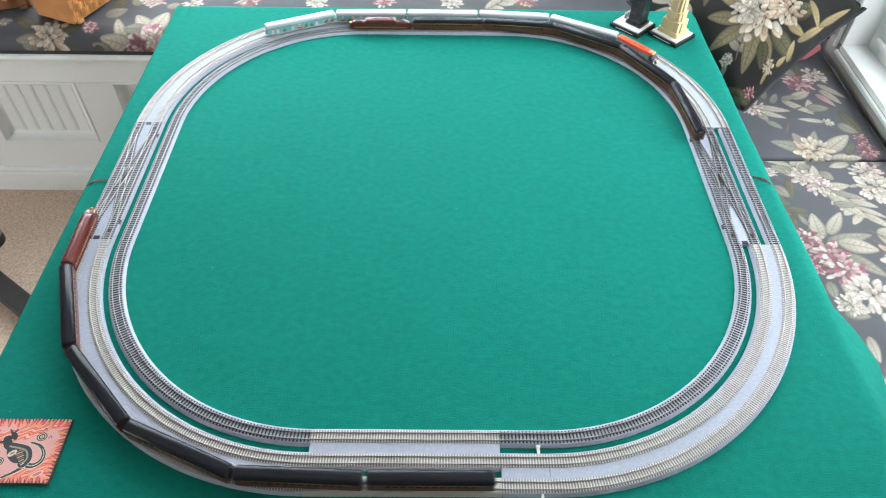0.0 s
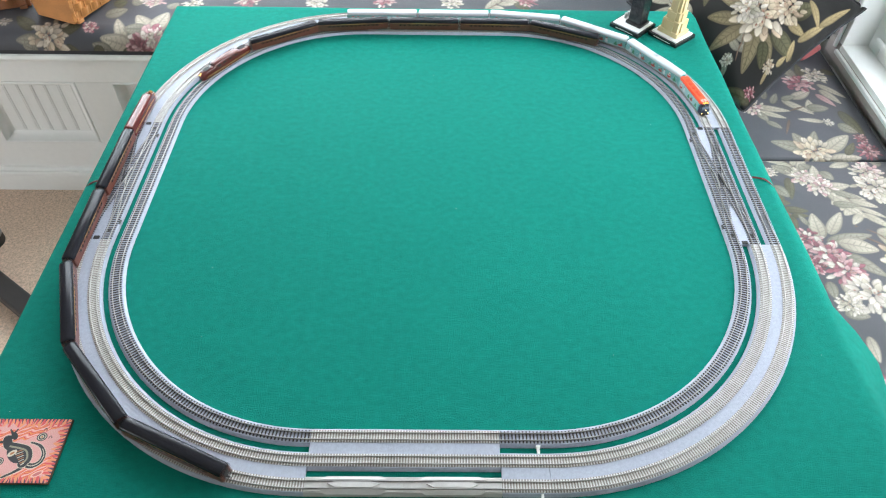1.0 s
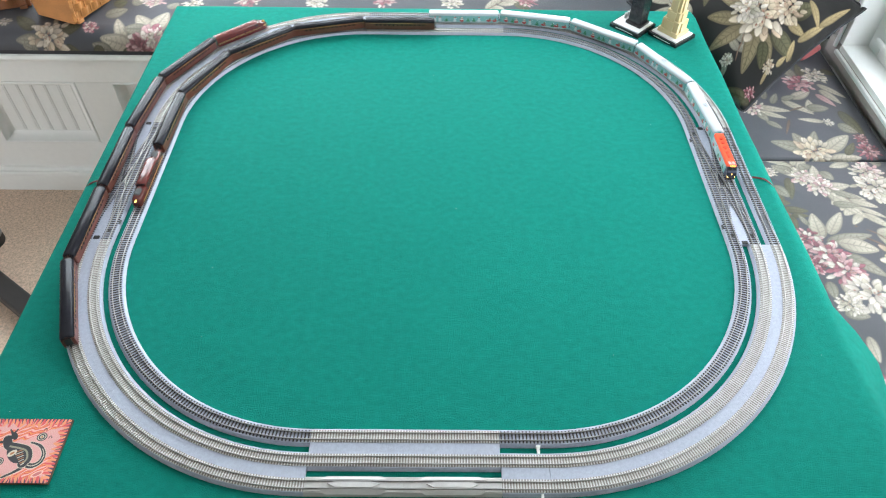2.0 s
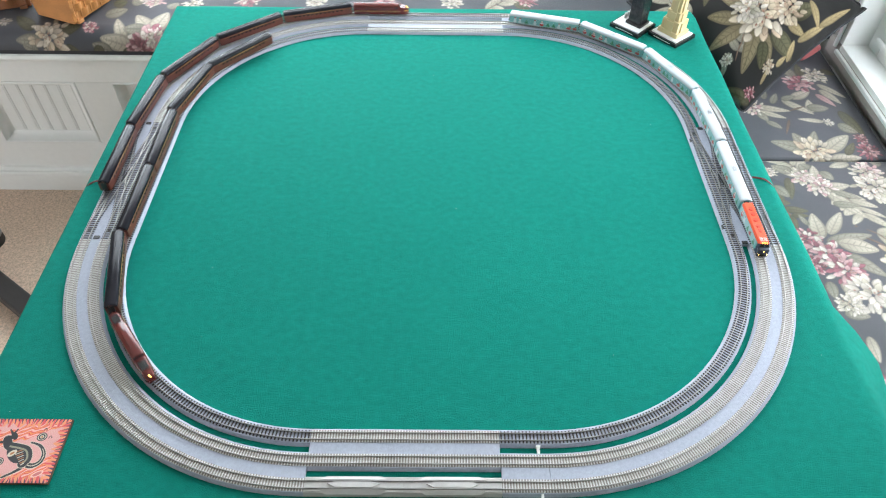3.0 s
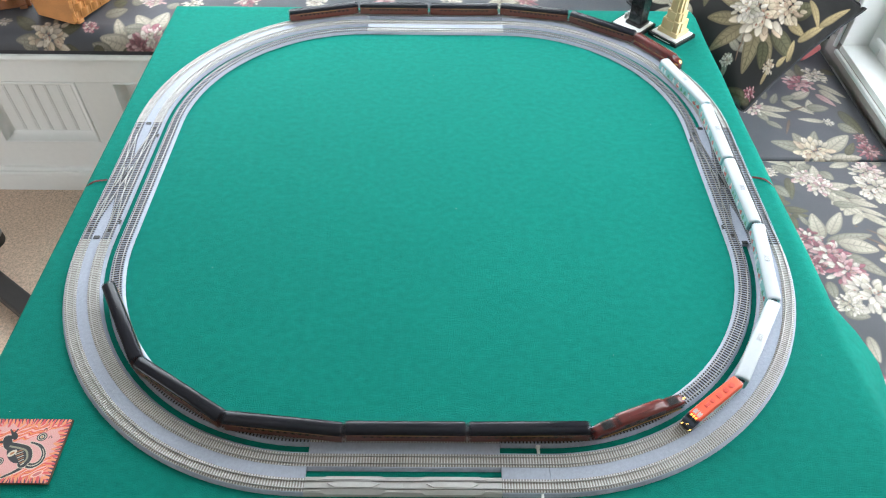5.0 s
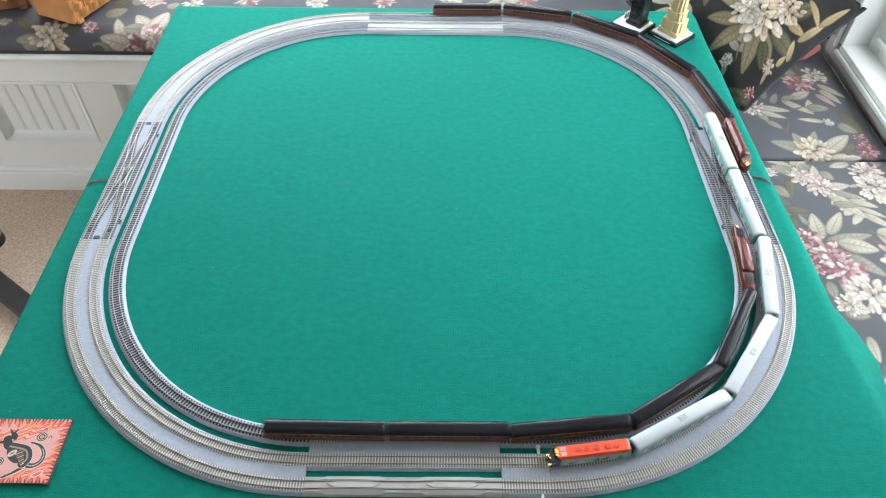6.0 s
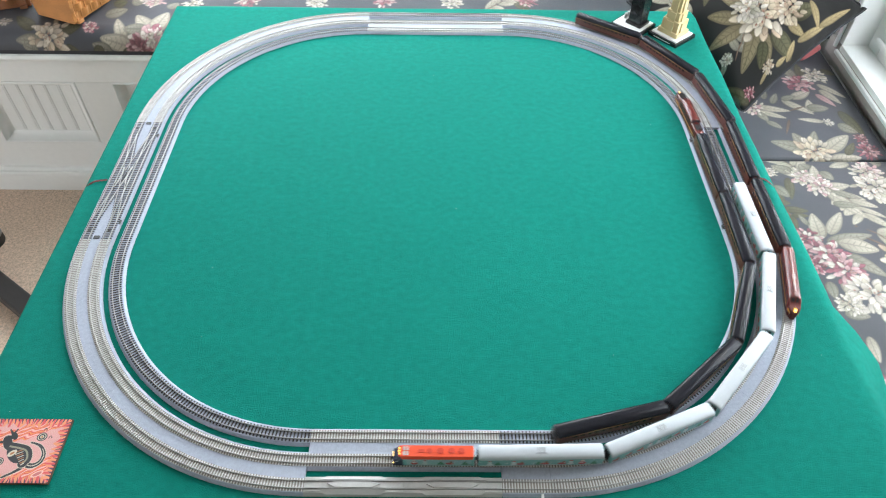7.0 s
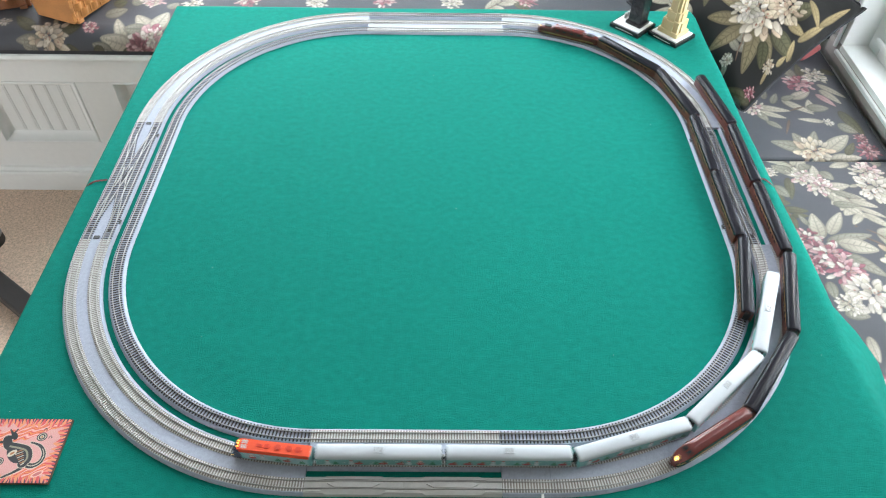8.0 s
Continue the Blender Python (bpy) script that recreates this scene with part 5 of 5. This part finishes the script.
    disc(0.0320, -0.0320, 0.0056, 0.0022, 0.5, (0.52, 0.16, 0.16))
    for u, v in ((0.0200, 0.0285), (0.0300, 0.0180)):
        stroke(curve([(u - 0.0018, v - 0.0012), (u - 0.0010, v + 0.0016), (u + 0.0012, v + 0.0014), (u + 0.0018, v - 0.0010)]), 0.0005, 0.0005, ink, 3)
    part("print", sheet("print", U, V, np.full(U.shape, 0.0044), COASTERPRINT, C), COASTERPRINT, c)


def studs(t, parent, pts, z, material, r=0.0024, h=0.0017):
    me = None
    for x, y in pts:
        if me is None:
            ob = part("stud", cyl((0, 0, h / 2), (0, 0, 1), r, h, 12), material, parent)
            me = ob.data
        else:
            ob = part("stud", me, material, parent)
        ob.location = (x, y, z)


def tower_base(t, hx, hy):
    part("base_plate", box(-hx, hx, -hy, hy, 0.0, 0.0085, 0.0004), BLACKBRICK, t, "glossy black base")
    part("plinth", box(-hx + 0.005, hx - 0.005, -hy + 0.005, hy - 0.005, 0.0085, 0.0117, 0.0003), WHITEBRICK, t, "white plinth tiles")
    # name plate on the long side: unreadable lettering
    for k in range(9):
        part("lettering", box(-0.022 + k * 0.0052, -0.022 + k * 0.0052 + 0.0036, -hy - 0.0002, -hy + 0.0003, 0.0036, 0.0054), WHITEBRICK, t)


def tan_tower():
    t = thing("tower_model", (0.540, 0.496, 0.0), -50, label="tan brick-built skyscraper model on a black base", category="toy building")
    tower_base(t, 0.039, 0.036)
    tiers = ((0.0265, 0.0215, 0.0117, 0.0215), (0.0215, 0.0180, 0.0215, 0.046), (0.0165, 0.0145, 0.046, 0.066), (0.0130, 0.0120, 0.066, 0.150), (0.0095, 0.0095, 0.150, 0.170), (0.0060, 0.0060, 0.170, 0.185))
    for k, (a, b, z0, z1) in enumerate(tiers):
        p = part("tier", box(-a, a, -b, b, z0, z1, 0.0004), TAN, t)
        n = max(1, round((z1 - z0) / 0.0096))
        for j in range(1, n):
            z = z0 + (z1 - z0) * j / n
            part("brick_seam", box(-a - 0.0001, a + 0.0001, -b - 0.0001, b + 0.0001, z - 0.00015, z + 0.00015), TAN, p)
        if 0 < k < 4:
            for sg in (-1, 1):
                part("buttress", box(-a * 0.45, a * 0.45, sg * b, sg * (b + 0.003), z0, z1 - 0.002, 0.0003) if sg > 0 else box(-a * 0.45, a * 0.45, -b - 0.003, -b, z0, z1 - 0.002, 0.0003), TAN, p)
                part("buttress", box(a, a + 0.003, -b * 0.45, b * 0.45, z0, z1 - 0.002, 0.0003) if sg > 0 else box(-a - 0.003, -a, -b * 0.45, b * 0.45, z0, z1 - 0.002, 0.0003), TAN, p)
    part("mast", cyl((0, 0, 0.198), (0, 0, 1), 0.002, 0.028, 10), TAN, t)


def black_tower():
    t = thing("tower_model", (0.458, 0.535, 0.0), -45, label="black brick-built skyscraper model on a black base", category="toy building")
    tower_base(t, 0.039, 0.036)
    s = 0.0105
    tops = {(-1, -1): 0.075, (0, -1): 0.16, (1, -1): 0.11, (-1, 0): 0.19, (0, 0): 0.19, (1, 0): 0.16, (-1, 1): 0.11, (0, 1): 0.16, (1, 1): 0.075}
    for (i, j), z in tops.items():
        p = part("shaft", box(0.008 + (i - 0.5) * s, 0.008 + (i + 0.5) * s - 0.0002, 0.004 + (j - 0.5) * s, 0.004 + (j + 0.5) * s - 0.0002, 0.0180, z, 0.0003), BLACKBRICK, t)
    part("podium", box(-0.012, 0.028, -0.015, 0.023, 0.0117, 0.0180, 0.0004), BLACKBRICK, t)
    studs(t, t, [(-0.024, 0.024), (-0.024, 0.014), (-0.024, 0.003)], 0.0117, PALEGREY, 0.0036, 0.012)
    for x in (0.004, 0.012):
        part("antenna", cyl((x, 0.004, 0.205), (0, 0, 1), 0.0012, 0.03, 8), WHITEBRICK, t)


def wires():
    k = "thin red and black feeder wire over the table edge"
    for name, pts in (("left", [(-0.583, -0.008, 0.002), (-0.596, -0.010, 0.0016), (-0.608, -0.015, 0.0012), (-0.619, -0.023, -0.006), (-0.6235, -0.028, -0.03), (-0.626, -0.032, -0.12)]),
                      ("right", [(0.582, 0.014, 0.002), (0.596, 0.012, 0.0016), (0.606, 0.007, 0.0012), (0.618, -0.002, -0.006), (0.6255, -0.016, -0.026), (0.628, -0.024, -0.09)])):
        w = thing("feeder_wire", pts[0], label=k, category="wire", group="feeder wires")
        o = Vector(pts[0])
        fine = smooth_path([Vector(p) - o for p in pts])
        part("red_strand", tube(fine, 0.0010), WIRE_RED, w)
        part("black_strand", tube([p + Vector((0, 0.0019, 0.0002)) for p in fine], 0.0010), WIRE_BLACK, w)


def smooth_path(p, n=6):
    out = []
    for i in range(len(p) - 1):
        a, b, c, d = p[max(i - 1, 0)], p[i], p[i + 1], p[min(i + 2, len(p) - 1)]
        for k in range(n):
            t = k / n
            out.append(0.5 * (2 * b + (c - a) * t + (2 * a - 5 * b + 4 * c - d) * t * t + (3 * b - a - 3 * c + d) * t ** 3))
    return out + [p[-1]]


# ---- things on the seat and floor ----
def woven_basket(name, loc, rz, lx, ly, h, wood, label):
    """Splint basket: flared boards at the ends, woven splints on the long sides."""
    b = thing(name, loc, rz, label, "basket", "baskets on the seat")
    f = 0.16
    part("bottom", box(-lx / 2, lx / 2, -ly / 2, ly / 2, 0.0, 0.008, 0.001), wood, b)
    n = 9
    for sg in (-1, 1):
        # woven long sides: rows of splints going in and out of upright stakes
        rows, cols = 6, 12
        for r in range(rows):
            z0, z1 = 0.008 + (h - 0.012) * r / rows, 0.008 + (h - 0.012) * (r + 0.92) / rows
            pts = []
            m = cols * 4
            rings = []
            for k in range(m + 1):
                x = -lx / 2 + lx * k / m
                wv = 0.0038 * math.cos(math.pi * (k / 4 + r))
                y0 = sg * (ly / 2 + f * z0 + wv + 0.002)
                y1 = sg * (ly / 2 + f * z1 + wv + 0.002)
                rings.append([(x, y0, z0), (x, y1, z1), (x, y1 - sg * 0.0016, z1), (x, y0 - sg * 0.0016, z0)])
            part("splint", loft(rings), wood, b)
        for k in range(cols):
            x = -lx / 2 + lx * (k + 0.5) / cols
            part("stake", loft([[(x - 0.006, sg * (ly / 2 + f * z) - 0.0008, z), (x + 0.006, sg * (ly / 2 + f * z) - 0.0008, z), (x + 0.006, sg * (ly / 2 + f * z) + 0.0008, z), (x - 0.006, sg * (ly / 2 + f * z) + 0.0008, z)] for z in (0.004, h)]), wood, b)
        part("rim", loft([[(x, sg * (ly / 2 + f * h) - 0.004, h - 0.016), (x, sg * (ly / 2 + f * h) + 0.006, h - 0.016), (x, sg * (ly / 2 + f * h) + 0.006, h + 0.002), (x, sg * (ly / 2 + f * h) - 0.004, h + 0.002)] for x in (-lx / 2 - 0.006, lx / 2 + 0.006)]), wood, b)
        # end boards with finger joints
        e = part("end_board", loft([[(sg * (lx / 2 + d), -ly / 2 - f * z, z), (sg * (lx / 2 + d), ly / 2 + f * z, z), (sg * (lx / 2 + d + 0.010), ly / 2 + f * z, z), (sg * (lx / 2 + d + 0.010), -ly / 2 - f * z, z)] for z, d in ((0.0, 0.0), (h * 0.72, 0.0), (h + 0.03, 0.0))]), wood, b)
        for s2 in (-1, 1):
            for k in range(6):
                z = 0.008 + k * h / 6
                part("joint_finger", box(sg * (lx / 2 + 0.005) - 0.0053, sg * (lx / 2 + 0.005) + 0.0053, s2 * (ly / 2 + f * z) - 0.003, s2 * (ly / 2 + f * z) + 0.0016, z, z + h / 12, 0.0005), wood, e)
        part("hand_hole", loft([[(sg * (lx / 2 + 0.005) + q, 0.030 * math.cos(a), h * 0.78 + 0.013 * math.sin(a)) for a in [math.tau * i / 20 for i in range(20)]] for q in (-0.0058, 0.0058)]), DARKPLASTIC, e)
        part("foot_bar", box(sg * (lx / 2 - 0.01) - 0.010, sg * (lx / 2 - 0.01) + 0.010, -ly / 2 - 0.008, ly / 2 + 0.008, -0.004, 0.005, 0.002), wood, b)
    return b


def floor_stand():
    """A black stand: an upright post on a broad floor bar, with a steel-banded collar."""
    c = thing("floor_stand", (-1.220, 0.340, FLOOR), -35.6, label="black metal stand on a flat foot bar", category="stand")
    part("foot_bar", box(-0.26, 0.26, -0.062, -0.006, 0.012, 0.066, 0.006), CHAIRPAINT, c)
    for x in (-0.23, 0.23):
        part("rubber_foot", box(x - 0.03, x + 0.03, -0.062, -0.018, 0.0, 0.012, 0.002), DARKPLASTIC, c)
    part("strut", tube([(-0.060, -0.034, 0.060), (-0.060, -0.005, 0.095), (-0.048, 0.020, 0.140)], 0.011, 10), CHAIRPAINT, c)
    part("post", cyl((-0.048, 0.020, 0.59), (0, 0, 1), 0.016, 0.90, 20), CHAIRPAINT, c)
    k = part("collar", cyl((-0.048, 0.020, 0.155), (0, 0, 1), 0.041, 0.05, 28), CHAIRPAINT, c)
    part("band", cyl((-0.048, 0.020, 0.160), (0, 0, 1), 0.0425, 0.006, 28), STEEL, k, "pale steel band")


# ---- what moves ----
TRAINS = []


def trains():
    first = coach("coaches of the outer train")
    outer = [streamliner(), first] + [copy_thing(first, Matrix()) for _ in range(4)]
    second = coach("coaches of the inner train")
    inner = [electric(), second] + [copy_thing(second, Matrix()) for _ in range(4)]
    for ob in inner[1:]:
        ob["label"] = "model coach with maroon sides drawn by the electric"
    middle = [festive_locomotive()] + [festive_coach(20 + k, "coaches of the festive train") for k in range(5)]
    TRAINS.append((outer, R_OUT, -1, 0.1632, 0.128, (3.2654, -0.3319, -0.0002, 0.0)))
    TRAINS.append((inner, R_IN, 1, 0.1600, 0.140, (1.9197, 0.3740, 0.0001, 0.0)))
    TRAINS.append((middle, R_MID, -1, 0.1637, 0.102, (1.54610, -0.19045, 0.001647, -0.0002283)))


def motions():
    """Each vehicle rides with its two trucks on its own track."""
    for cars, R, way, pitch, head, (s0, v, acc, jerk) in TRAINS:
        for k, ob in enumerate(cars):
            off = (head / 2 + 0.002) if k == 0 else -(k - 0.5) * pitch
            half = 0.036 if k == 0 else 0.057
            rows = []
            for i in range(41):
                t = i * 0.2
                s = s0 + v * t + acc * t * t + jerk * t ** 3 + way * off
                a, b = on_loop(s + way * half, R), on_loop(s - way * half, R)
                rows.append((t, pose((a[0] + b[0]) / 2, (a[1] + b[1]) / 2, RAILTOP, 0, 0, math.degrees(math.atan2(a[1] - b[1], a[0] - b[0])))))
            walk(ob, rows)


room()
side_window()
far_window()
window_seat()
seat_cushions()
throw_pillow()
red_pillow()
table()
table_cloth()
coaster()
tan_tower()
black_tower()
wires()
lint()
woven_basket("splint_basket", (-0.988, 0.910, CUSHION + 0.010), 67, 0.22, 0.125, 0.15, OAK, "honey oak basket with woven splint sides")
woven_basket("splint_basket", (-1.306, 0.916, CUSHION + 0.010), 20, 0.28, 0.20, 0.14, DARKOAK, "dark brown wooden basket on the seat")
floor_stand()
trains()
tracks()
motions()
